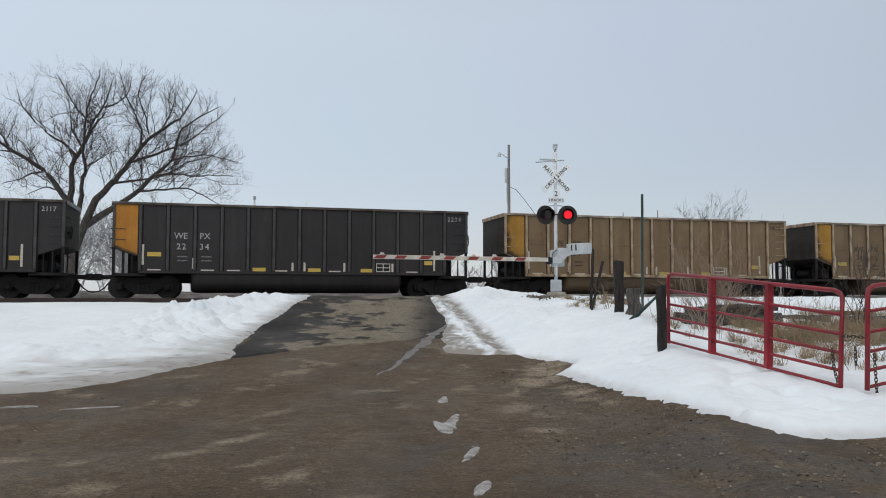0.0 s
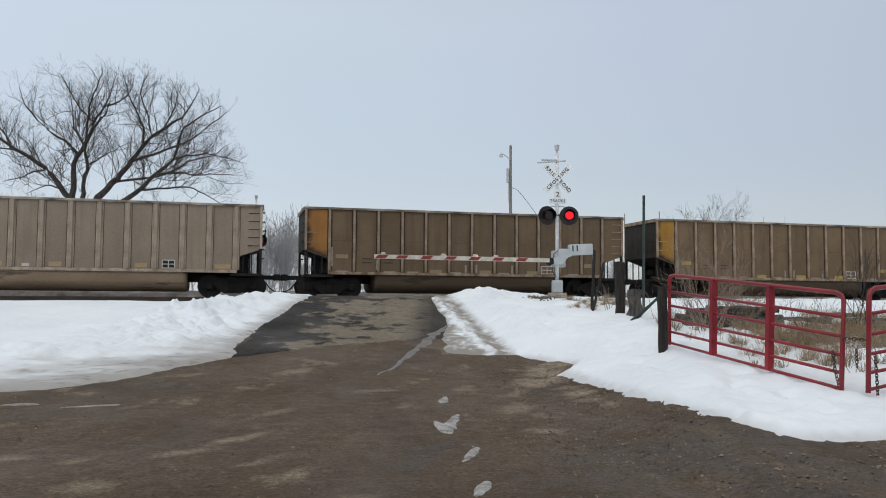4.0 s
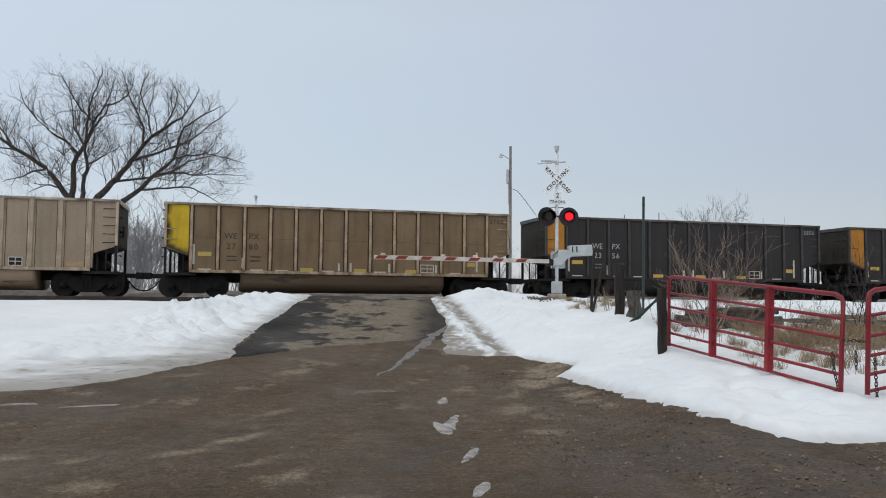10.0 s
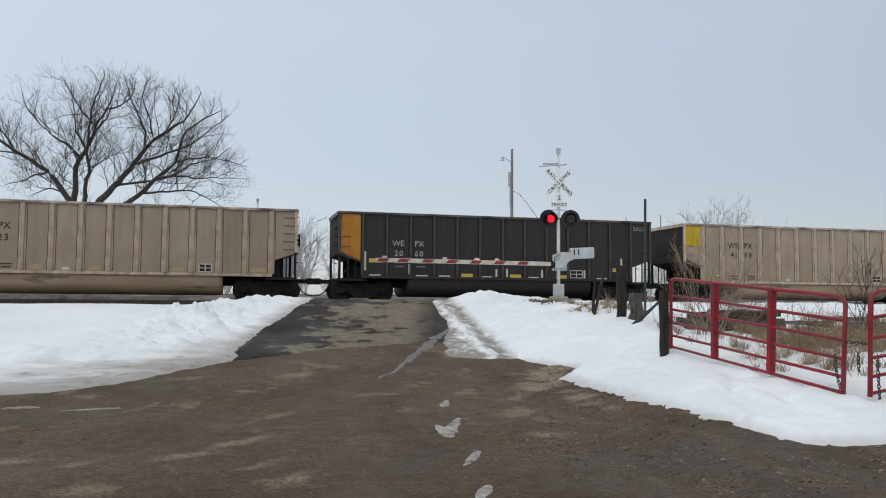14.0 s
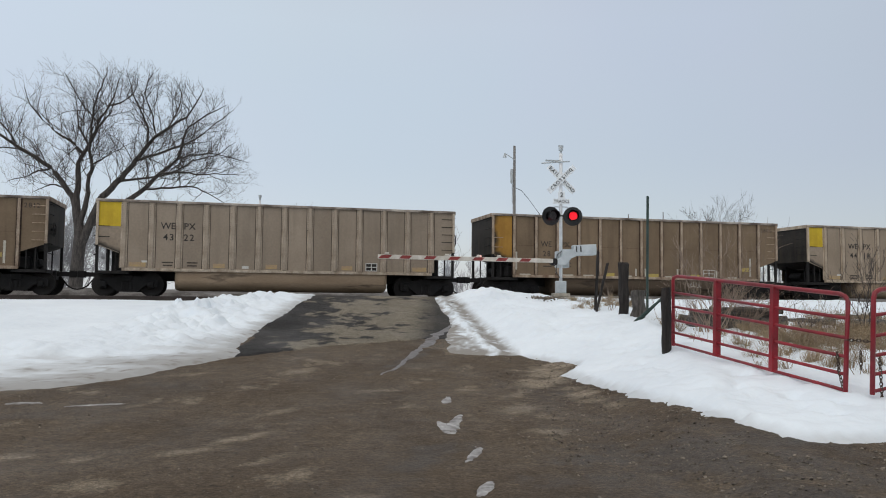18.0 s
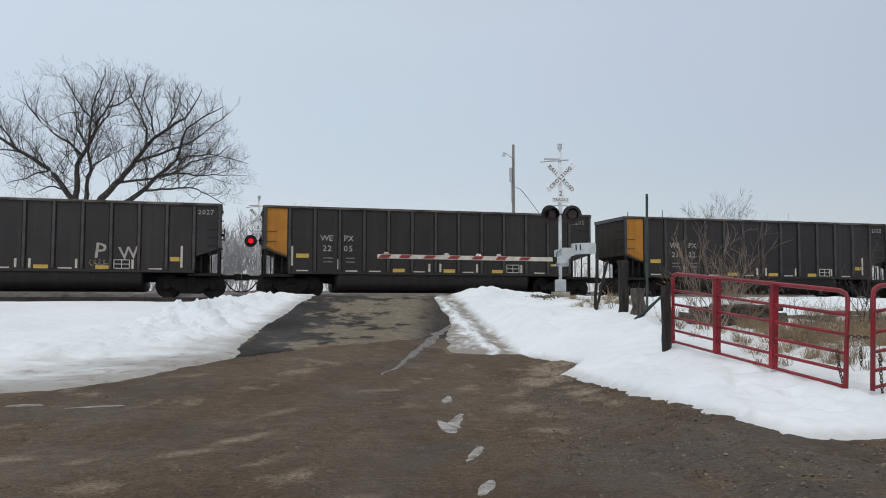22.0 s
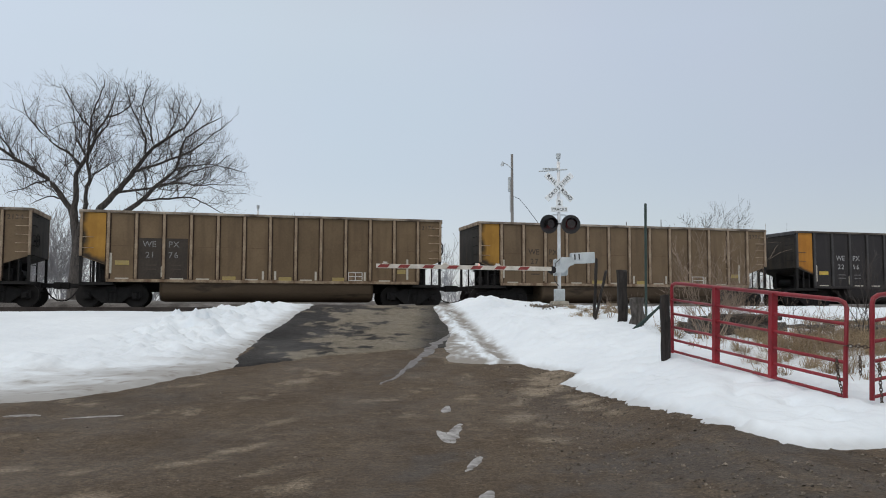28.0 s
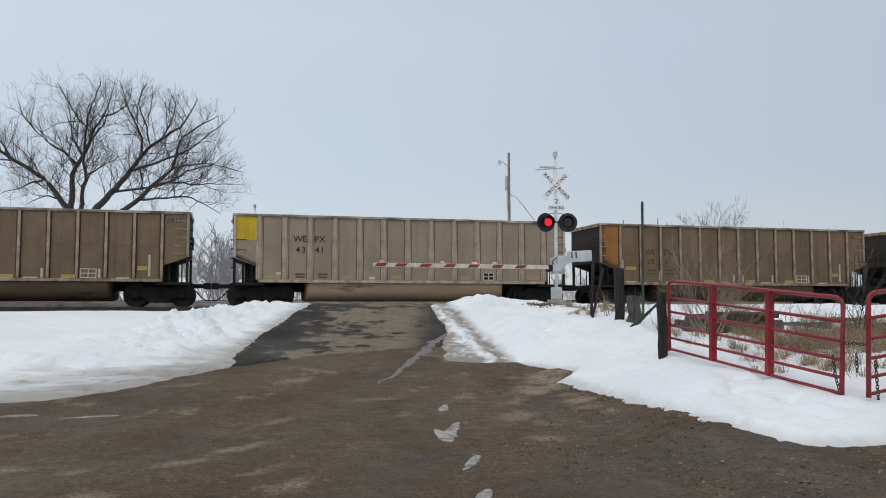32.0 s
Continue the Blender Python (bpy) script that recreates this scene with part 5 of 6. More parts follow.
def signal(m, height, arm, lenses, turns=(14, -8)):
    sg = new("crossing_signal")
    sg.matrix_world = m
    bm = bmesh.new()
    box(bm, -0.42, 0.42, -0.42, 0.42, -0.5, 0.10, 0.03)
    box(bm, -0.26, 0.26, -0.26, 0.26, 0.10, 0.22, 0.02)
    part("concrete_base", bm, M_CONCRETE, sg)
    part("junction_base", boxed(-0.16, 0.16, -0.14, 0.14, 0.22, 0.62, 0.02), M_GALV2, sg)
    part("mast", tubed((0, 0, 0.6), (0, 0, height), 0.055, n=14), M_GALV, sg, smooth=True)
    bm = bmesh.new()
    tube(bm, (0, 0, height), (0, 0, height + 0.10), 0.035, n=10)
    tube(bm, (0, 0, height + 0.10), (0, 0, height + 0.27), 0.07, 0.085, n=12)
    part("bell", bm, M_GALV2, sg)
    bm = bmesh.new()
    tube(bm, (-0.66, -0.06, height - 0.34), (0.28, -0.06, height - 0.26), 0.022)
    box(bm, -0.52, -0.02, -0.07, -0.02, height - 0.27, height - 0.22)
    part("cross_bar", bm, M_GALV2, sg)
    crossbuck(sg, height - 0.86)
    zl = height - 2.08
    part("lamp_bracket", tubed((-0.36, -0.03, zl + 0.03), (0.36, -0.03, zl + 0.03), 0.03), M_LAMPBLACK, sg)
    bm = bmesh.new()
    bent(bm, [(-0.36, -0.02, zl + 0.2), (-0.2, -0.02, zl + 0.32), (0.2, -0.02, zl + 0.32), (0.36, -0.02, zl + 0.2)], 0.018)
    part("conduit", bm, M_GALV2, sg)
    lamp_head(sg, -0.36, zl, turns[0], lenses)
    lamp_head(sg, 0.36, zl, turns[1], lenses)
    if arm:
        za = height - 3.50
        bm = bmesh.new()
        prism(bm, [(-0.16, za - 0.16), (0.10, za - 0.16), (0.30, za + 0.06), (0.42, za + 0.10), (0.42, za + 0.34), (0.02, za + 0.34), (-0.02, za + 0.10), (-0.16, za + 0.02)], -0.30, -0.06)
        part("gate_crank", bm, M_GALV2, sg)
        ct = part("counterweight", boxed(0.0, 0.76, -0.16, 0.16, -0.17, 0.18, 0.02), M_GALV2, sg, at=pose(0.36, -0.12, za + 0.30, 0, -3, 0))
        for x in (0.10, 0.24):
            part("bolt_slot", boxed(x - 0.02, x + 0.02, -0.172, -0.158, -0.05, 0.14), M_INK, ct)
        part("gate_motor", boxed(-0.12, 0.30, 0.06, 0.42, za - 0.24, za + 0.30, 0.02), M_GALV2, sg)
        part("pivot", tubed((-0.26, -0.26, za - 0.07), (-0.26, 0.0, za - 0.07), 0.12, n=14), M_UNDER, sg)
        bm = bmesh.new()
        bent(bm, [(0.10, -0.06, za + 0.36), (-0.14, -0.10, za + 0.16), (-0.16, -0.05, za - 0.4), (0.06, -0.02, za - 0.7)], 0.014)
        part("cable", bm, M_INK, sg)
        # the lowered arm reaches across the road
        am = part("gate_arm", boxed(-5.68, 0.0, -0.02, 0.02, -0.066, 0.066, 0.006), M_ARMWHITE, sg, "white gate arm with red stripes, lowered", at=pose(-0.30, -0.24, za - 0.04, 0, 0.3, 8))
        for k in range(7):
            x = -0.93 - k * (0.775 if k < 6 else 0.752)
            bm = bmesh.new()
            prism(bm, [(x - 0.22, -0.048), (x + 0.10, -0.048), (x + 0.20, 0.054), (x - 0.12, 0.054)], -0.0245, -0.0195)
            part("red_stripe", bm, M_REDTAPE, am)
        for x in (-5.4, -3.5, -2.47, -1.8):
            bm = bmesh.new()
            box(bm, x - 0.10, x + 0.10, -0.03, 0.03, 0.066, 0.085, 0.006)
            tube(bm, (x - 0.06, 0, 0.10), (x + 0.06, 0, 0.10), 0.04, 0.032, 10)
            part("arm_lamp", bm, M_ARMWHITE, am, "pale lamp hood")
        part("tip_lamp", tubed((-2.42, -0.03, 0.095), (-2.42, 0.03, 0.095), 0.03, n=10), M_TIPLIT, am, "small lit lamp")
    return tagged(sg, "silver crossing signal mast with crossbuck, red lamps and lowered gate arm" if arm else "silver crossing signal mast seen from behind the railway", "railway signal")


near_signal = signal(pose(3.674, 26.4, 1.57, 0, 0, 4), 4.80, True, LENSES)
far_signal = signal(pose(-9.722, 41.5, 1.35, 0, 0, 0), 5.18, False, LENSES_FAR)


# ---------------------------------------------------------------- gates and fence
def farm_gate(tl, tr, bl, br, name, label, brace=(0.326, 0.663)):
    """A tubular gate between four corners: six rails, two upright straps, rounded ends."""
    tl, tr, bl, br = (Vector(p) for p in (tl, tr, bl, br))
    g = new("farm_gate")
    g.matrix_world = Matrix.Translation(bl)
    tl, tr, br, bl = tl - bl, tr - bl, br - bl, Vector((0, 0, 0))

    def at(u, v):
        return (bl.lerp(br, u)).lerp(tl.lerp(tr, u), v)

    r = 0.031
    bm = bmesh.new()
    e = 0.035
    bent(bm, [at(0, 0), at(0, 0.93), at(0.006, 0.975), at(e, 1), at(0.5, 1), at(1 - e, 1), at(0.99, 0.975), at(1, 0.93), at(1, 0.5), at(1, -0.02)], r, 10)
    part("gate_frame", bm, M_GATE, g, smooth=True)
    for v in (0.03, 0.19, 0.37, 0.56, 0.76):
        bm = bmesh.new()
        bent(bm, [at(0, v), at(0.5, v), at(1, v)], 0.0225, 8)
        part("gate_rail", bm, M_GATE, g, smooth=True)
    for u in brace:
        bm = bmesh.new()
        a, b = at(u, 0.02), at(u, 1)
        d = (br - bl).normalized()
        nrm = Vector((d.y, -d.x, 0)).normalized()
        vs = [bm.verts.new(p + d * sx * 0.042 + nrm * sy) for p in (a, b) for sx, sy in ((-1, 0.046), (1, 0.046), (1, -0.046), (-1, -0.046))]
        for q in ((0, 1, 2, 3), (7, 6, 5, 4), (0, 4, 5, 1), (1, 5, 6, 2), (2, 6, 7, 3), (3, 7, 4, 0)):
            bm.faces.new([vs[k] for k in q])
        bmesh.ops.recalc_face_normals(bm, faces=bm.faces)
        part("upright_strap", bm, M_GATE, g)
    return tagged(g, label, "gate", "red farm gates")


def chain(points, label, link=0.05):
    """Links of a hanging chain along the points."""
    pts = [Vector(p) for p in points]
    root = new("chain")
    root.matrix_world = Matrix.Translation(pts[0])
    bm = bmesh.new()
    bent(bm, [(math.cos(a) * link * 0.36, 0, math.sin(a) * link * 0.62) for a in (2 * math.pi * k / 8 for k in range(9))], link * 0.13, 5)
    me = mesh_of("link", bm)
    i = 0
    for a, b in zip(pts, pts[1:]):
        n = max(1, round((b - a).length / (link * 0.85)))
        for k in range(n):
            p = a.lerp(b, (k + 0.5) / n) - pts[0]
            m = Matrix.Translation(p) @ (b - a).to_track_quat("Z", "Y").to_matrix().to_4x4() @ Matrix.Rotation(radians(90 * (i % 2)), 4, "Z")
            part_mesh("link", me, M_CHAIN, root, at=m)
            i += 1
    return tagged(root, label, "chain")


def wooden_post(x, y, h, r, lean=(0, 0), mat=None, name="fence_post", label="", n=10, rough=0.18, sink=0.3):
    z = snow_at(x, y)
    rng = random.Random(int(x * 100 + y * 37))
    bm = bmesh.new()
    rows = []
    for k in range(7):
        t = k / 6
        cx, cy = math.tan(radians(lean[0])) * (t * h), math.tan(radians(lean[1])) * (t * h)
        rows.append([bm.verts.new((cx + math.cos(a) * r * (1 + rng.uniform(-rough, rough)), cy + math.sin(a) * r * (1 + rng.uniform(-rough, rough)), -sink + t * (h + sink) + (rng.uniform(-0.03, 0.03) if k == 6 else 0)))
                     for a in (2 * math.pi * i / n for i in range(n))])
    for a, b in zip(rows, rows[1:]):
        for i in range(n):
            bm.faces.new((a[i], a[(i + 1) % n], b[(i + 1) % n], b[i]))
    bm.faces.new(rows[-1])
    bm.faces.new(rows[0][::-1])
    ob = part(name, bm, mat or M_OLDWOOD, at=pose(x, y, z))
    return tagged(ob, label, "post")


# ---------------------------------------------------------------- trees and scrub
def limb(rng, start, way, length, radius, out, depth, spread=0.5, lift=0.12, twig_r=0.011, kids=(4, 6), wig=0.16):
    """Grow one bending limb and its side branches into out."""
    steps = max(3, int(3 + depth * 1.6))
    p, d = start.copy(), way.normalized()
    pts = [(p.copy(), radius)]
    for i in range(steps):
        d = (d + Vector((rng.gauss(0, wig), rng.gauss(0, wig), rng.gauss(0, wig) + lift * 0.5))).normalized()
        p = p + d * (length / steps)
        pts.append((p.copy(), max(twig_r * 0.7, radius * (1 - 0.72 * (i + 1) / steps))))
    out.append(pts)
    if depth <= 0:
        return
    n = rng.randint(*kids)
    for k in range(n):
        t = 0.22 + 0.78 * (k + rng.random()) / n
        j = min(len(pts) - 2, int(t * (len(pts) - 1)))
        f = t * (len(pts) - 1) - j
        q = pts[j][0].lerp(pts[j + 1][0], min(1, f))
        r = pts[j][1] * 0.62
        seg = (pts[j + 1][0] - pts[j][0]).normalized()
        side = seg.orthogonal().normalized()
        side = Matrix.Rotation(rng.uniform(0, 2 * math.pi), 3, seg) @ side
        w = (seg * rng.uniform(0.55, 0.9) + side * rng.uniform(spread * 0.7, spread * 1.4) + Vector((0, 0, lift))).normalized()
        limb(rng, q, w, length * rng.uniform(0.42, 0.66) * (1.1 - 0.4 * t), max(twig_r, min(r, radius * 0.55)), out, depth - 1, spread, lift, twig_r, kids, wig)


def within(x, z, outline):
    """Whether a point lies inside a closed outline."""
    hit = False
    for (ax, az), (bx, bz) in zip(outline, outline[1:] + outline[:1]):
        if (az > z) != (bz > z) and x < (bx - ax) * (z - az) / (bz - az) + ax:
            hit = not hit
    return hit


# how a branch divides, by its order: spacing of its shoots, their length, angle, and bend
ORDERS = ((0.40, (1.5, 3.3), (36, 66), 0.085), (0.29, (0.6, 1.5), (32, 60), 0.10), (0.22, (0.28, 0.8), (28, 54), 0.11))


def shoots(rng, path_, order, out, outline):
    """Side shoots along a branch, turning to and fro round it, each dividing again."""
    gap, span, fan, wig = ORDERS[order]
    total = sum((b[0] - a[0]).length for a, b in zip(path_, path_[1:]))
    side, due, gone = rng.uniform(0, 6.28), gap * rng.uniform(0.3, 1.2) + total * 0.06, 0.0
    for (p0, r0), (p1, r1) in zip(path_, path_[1:]):
        seg = (p1 - p0).length
        d = (p1 - p0).normalized()
        while due <= gone + seg:
            f = (due - gone) / seg
            q, r = p0.lerp(p1, f), r0 + (r1 - r0) * f
            t = due / total
            due += gap * rng.uniform(0.5, 1.5) * (0.85 + 0.3 * t)
            side += 2.4 + rng.uniform(-0.7, 0.7)
            w = Matrix.Rotation(side, 3, d) @ d.orthogonal().normalized()
            if w.z < -0.3 and rng.random() < 0.6:
                w = -w
            a = radians(rng.uniform(*fan))
            way = (d * math.cos(a) + w * math.sin(a)).normalized()
            length = rng.uniform(*span) * (1.2 - 0.65 * t) * (1.0 if q.z > 8.5 or order else 1.25)
            twig(rng, q, way, length, min(r * 0.62, (0.030, 0.0140, 0.0078)[order]), order, out, outline, wig)
        gone += seg


def twig(rng, start, way, length, radius, order, out, outline, wig):
    n = max(3, int(length / 0.22))
    p, d = start.copy(), way
    bend = Vector((rng.gauss(0, wig), rng.gauss(0, wig), rng.gauss(0, wig))) * 0.5
    path_ = [(p.copy(), radius)]
    for k in range(n):
        bend = bend * 0.6 + Vector((rng.gauss(0, wig), rng.gauss(0, wig), rng.gauss(0, wig)))
        d = (d + bend + Vector((0, 0, 0.055))).normalized()
        p = p + d * (length / n)
        if k > 1 and not within(p.x, p.z, outline) and rng.random() < 0.75:
            break
        path_.append((p.copy(), max(0.0042, radius * (1 - 0.72 * (k + 1) / n))))
    out.append(path_)
    if order < 2:
        shoots(rng, path_, order + 1, out, outline)


def big_tree(x, y):
    """The wide bare tree behind the railway: a forked trunk, some twenty boughs, and finer branches that grow from them."""
    rng = random.Random(23)
    root = new("bare_tree")
    root.matrix_world = pose(x, y, ground_at(x, y))
    heavy, light = [], []
    outline = [(-6.9, 8.3), (-6.8, 11.1), (-6.0, 12.1), (-5.45, 12.0), (-4.8, 11.1), (-4.45, 11.6), (-4.25, 13.0), (-3.3, 13.25), (-2.95, 13.7), (-2.35, 13.9), (-1.9, 13.4), (-0.5, 13.7), (1.25, 14.2),
               (1.6, 13.8), (1.7, 13.2), (1.9, 13.9), (2.8, 13.75), (3.5, 13.1), (4.2, 13.4), (5.9, 13.1), (6.5, 12.1), (7.65, 11.8), (7.9, 10.6), (7.6, 9.5), (8.6, 8.9), (9.3, 8.4), (9.0, 7.5),
               (9.3, 6.9), (8.9, 6.2), (7.2, 5.6), (2.0, 5.5), (-4.4, 5.7), (-6.8, 5.9)]

    def bough(*spec):
        """Control points (x, z), then the first and last radius and the depth that it reaches."""
        pts, r0, r1, deep = [Vector((a, 0, b)) for a, b in spec[:-3]], *spec[-3:]
        lead = min((((q - pts[0]).xz.length, q.y) for pth in heavy for q, _ in pth))[1]      # starts on the limb that bears it
        path_, m = [], len(pts) - 1
        for k in range(m):
            a, b, c, d = pts[max(k - 1, 0)], pts[k], pts[k + 1], pts[min(k + 2, m)]
            for t in (0.0, 0.33, 0.67):
                q = 0.5 * ((2 * b) + (c - a) * t + (2 * a - 5 * b + 4 * c - d) * t * t + (3 * b - a - 3 * c + d) * t ** 3)
                f = (k + t) / m
                path_.append((Vector((q.x + rng.gauss(0, 0.02), lead + (deep - lead) * f + rng.gauss(0, 0.04), q.z + rng.gauss(0, 0.02))), r0 * (1 - f) ** 0.9 + r1))
        path_.append((pts[-1] + Vector((0, deep, 0)), r1 * 0.6))
        heavy.append(path_)
        shoots(rng, path_, 0, light, outline)

    # the trunk forks low; its two stems part again just over the wagons
    heavy.append([(Vector((a, 0, b)), r) for a, b, r in ((-1.30, -0.5, 0.52), (-1.25, 0.8, 0.42), (-1.18, 2.3, 0.37), (-1.12, 3.2, 0.36), (-1.15, 4.2, 0.30), (-1.35, 5.2, 0.25), (-1.42, 6.1, 0.21))])
    heavy.append([(Vector((a, -0.05, b)), r) for a, b, r in ((-1.10, 3.0, 0.30), (-0.70, 4.0, 0.26), (-0.35, 4.9, 0.24), (0.16, 6.1, 0.21))])
    heavy.append([(Vector((a, 0.05, b)), r) for a, b, r in ((-1.22, 4.6, 0.22), (-1.42, 5.4, 0.20), (-1.63, 6.1, 0.18))])
    heavy.append([(Vector((a, -0.1, b)), r) for a, b, r in ((-1.15, 4.3, 0.18), (-0.85, 5.3, 0.16), (-0.67, 6.3, 0.14))])
    heavy.append([(Vector((a, 0.1, b)), r) for a, b, r in ((-0.5, 4.5, 0.22), (0.5, 5.2, 0.20), (1.75, 5.97, 0.17))])
    # boughs to the west
    bough((-1.63, 6.1), (-2.18, 6.94), (-2.73, 7.76), (-4.21, 8.73), (-5.78, 9.76), (-6.76, 10.1), 0.15, 0.03, -1.5)
    bough((-4.64, 9.07), (-5.02, 9.84), (-5.75, 10.67), (-5.72, 11.8), 0.05, 0.015, -1.4)
    bough((-2.86, 7.62), (-3.76, 7.65), (-4.72, 7.47), (-6.36, 7.18), 0.055, 0.015, 1.5)
    bough((-1.85, 6.5), (-2.76, 6.82), (-3.31, 6.86), (-4.54, 6.47), 0.045, 0.015, 1.0)
    bough((-4.21, 8.73), (-5.04, 8.72), (-6.13, 8.36), 0.04, 0.015, -2.0)
    # the middle stem and its boughs
    bough((-1.42, 6.04), (-1.36, 6.94), (-1.49, 7.91), (-1.31, 8.61), (-0.6, 10.15), (-0.42, 10.85), (0.03, 11.76), (0.66, 13.8), 0.17, 0.02, 0.9)
    bough((-1.31, 8.75), (-1.68, 9.3), (-2.6, 9.92), (-2.96, 10.27), (-3.9, 11.39), (-4.15, 12.4), 0.065, 0.015, -1.2)
    bough((-1.06, 9.38), (-1.49, 9.93), (-1.94, 10.7), (-2.18, 11.54), (-2.67, 13.5), 0.055, 0.015, 1.8)
    bough((-0.48, 10.71), (-1.13, 11.48), (-1.58, 12.38), (-2.04, 13.4), 0.045, 0.015, -0.8)
    bough((0.03, 11.76), (0.79, 12.12), (1.32, 12.83), (1.42, 14.0), 0.045, 0.015, 1.8)
    bough((-1.31, 8.68), (-2.02, 9.16), (-2.7, 8.88), (-3.41, 9.43), 0.035, 0.012, 2.0)
    bough((-0.67, 6.3), (-0.56, 7.1), (-0.32, 7.92), (-0.41, 8.76), (-0.21, 9.59), (-0.02, 11.27), (0.5, 12.4), (0.88, 13.4), 0.105, 0.02, -1.6)
    bough((-0.32, 7.92), (0.22, 8.48), (0.75, 9.04), (1.56, 9.68), 0.04, 0.012, 1.2)
    bough((-0.21, 9.59), (0.57, 10.23), (1.25, 10.72), (1.64, 11.57), 0.045, 0.015, -2.2)
    # boughs to the east
    bough((0.16, 6.1), (0.96, 6.96), (1.62, 7.8), (2.14, 8.64), (3.08, 9.83), (4.29, 10.74), (4.97, 11.31), (5.76, 12.9), 0.18, 0.02, 0.8)
    bough((2.61, 9.34), (2.79, 10.17), (2.63, 10.87), (2.18, 12.0), (1.88, 13.4), 0.06, 0.015, -1.4)
    bough((3.62, 10.18), (3.94, 11.02), (4.18, 12.15), (4.19, 13.2), 0.05, 0.015, 1.8)
    bough((2.02, 8.36), (3.11, 8.78), (4.34, 9.28), (5.42, 9.91), (6.5, 10.9), (7.45, 11.75), 0.075, 0.015, 1.5)
    bough((3.08, 9.83), (3.18, 10.88), (3.01, 12.0), (3.53, 13.0), 0.04, 0.015, -2.2)
    bough((1.75, 5.97), (2.76, 6.7), (3.56, 7.4), (4.78, 8.38), (5.29, 9.91), (5.96, 10.48), (7.67, 11.36), 0.13, 0.02, -1.2)
    bough((3.7, 7.47), (5.21, 7.48), (6.32, 7.28), (7.29, 7.28), (8.9, 7.09), 0.055, 0.015, -2.4)
    bough((2.76, 6.59), (4.13, 6.71), (5.23, 6.85), (6.07, 6.51), (7.12, 5.9), 0.055, 0.015, 1.6)
    bough((4.78, 8.35), (5.87, 8.66), (6.84, 8.74), (8.7, 8.3), 0.045, 0.015, 0.6)
    bough((1.09, 7.07), (2.46, 7.32), (3.83, 7.67), (5.05, 8.52), (6.28, 8.94), (7.36, 9.79), 0.065, 0.015, 2.2)
    part_mesh("trunk", branches(heavy, 10), M_BARK, root)
    part_mesh("crown", branches(light, 3), M_TWIG, root, "crown of bare branches and twigs")
    return tagged(root, "large bare spreading tree with dark bark beyond the railway", "tree")


def shrub(x, y, z, height, width, stems, seed, mat, name, label, depth=2, twig=0.004, kids=(4, 6), lift=0.1):
    rng = random.Random(seed)
    out = []
    for k in range(stems):
        a = rng.uniform(0, 2 * math.pi)
        w = Vector((math.cos(a) * width / height * rng.uniform(0.1, 0.7), math.sin(a) * width / height * rng.uniform(0.1, 0.7), 1))
        limb(rng, Vector((rng.uniform(-0.1, 0.1) * width, rng.uniform(-0.1, 0.1) * width, -0.05)), w, height * rng.uniform(0.6, 1.0), twig * 3.0, out, depth, 0.45, lift, twig, kids)
    ob = part_mesh(name, branches(out, 4), mat, at=pose(x, y, z))
    return tagged(ob, label, "weeds", kind="stuff") if name == "dry_weed" else tagged(ob, label, "bush")


def grass_patch(x0, x1, y0, y1, tufts, h, seed, label):
    """Tufts of dead grass; each blade is a thin bent wedge."""
    rng = random.Random(seed)
    gx = np.array([rng.uniform(x0, x1) for _ in range(tufts)])
    gy = np.array([rng.uniform(y0, y1) for _ in range(tufts)])
    gz = np.maximum(snow_z(gx, gy), ground_z(gx, gy)) - 0.03
    vs, fs = [], []
    for tx, ty, z in zip(gx.tolist(), gy.tolist(), gz.tolist()):
        lean, size_ = rng.uniform(0, 6.28), rng.uniform(0.5, 1.2)
        for _ in range(rng.randint(30, 70)):
            a = lean + rng.gauss(0, 1.0)
            r0 = rng.random() * 0.12 * size_
            x, y = tx + math.cos(a) * r0, ty + math.sin(a) * r0
            hh, w = h * size_ * rng.uniform(0.4, 1.1), rng.uniform(0.0018, 0.0036)
            k0 = rng.uniform(0.5, 2.0)
            bx, by = math.cos(a) * hh * k0, math.sin(a) * hh * k0
            cx, cy = -math.sin(a) * w, math.cos(a) * w
            k = len(vs)
            vs += [(x - cx, y - cy, z), (x + cx, y + cy, z), (x + bx * 0.4 + cx * 0.8, y + by * 0.4 + cy * 0.8, z + hh * 0.7), (x + bx * 0.4 - cx * 0.8, y + by * 0.4 - cy * 0.8, z + hh * 0.7), (x + bx, y + by, z + hh * rng.uniform(0.35, 0.85))]
            fs += [(k, k + 1, k + 2, k + 3), (k + 3, k + 2, k + 4)]
    me = bpy.data.meshes.new("dry_grass")
    me.from_pydata(vs, [], fs)
    return tagged(part_mesh("dry_grass", me, M_GRASS), label, "grass", kind="stuff")


big_tree(-20.73, 47.77)

# red tubular gates, chained together
farm_gate((4.048, 14.58, 2.041), (5.03, 10.22, 1.691), (4.038, 14.58, 0.79), (4.969, 10.22, 0.463), "gate", "red tubular steel farm gate, closed, its foot in the snow")
farm_gate((5.267, 10.06, 1.746), (8.202, 11.56, 2.053), (5.221, 10.06, 0.468), (8.04, 11.56, 0.774), "gate", "red tubular steel farm gate chained to its neighbour")
chain([(4.965, 10.18, 1.128), (5.124, 10.12, 1.124), (5.265, 10.06, 1.107)], "rusty chain holding two red gates together")
chain([(5.118, 10.12, 0.999), (5.121, 10.12, 0.771)], "loose chain end hanging between two red gates")
chain([(4.92, 10.31, 0.966), (4.938, 10.31, 0.72), (4.955, 10.24, 0.516)], "rusty chain hanging on a red gate")
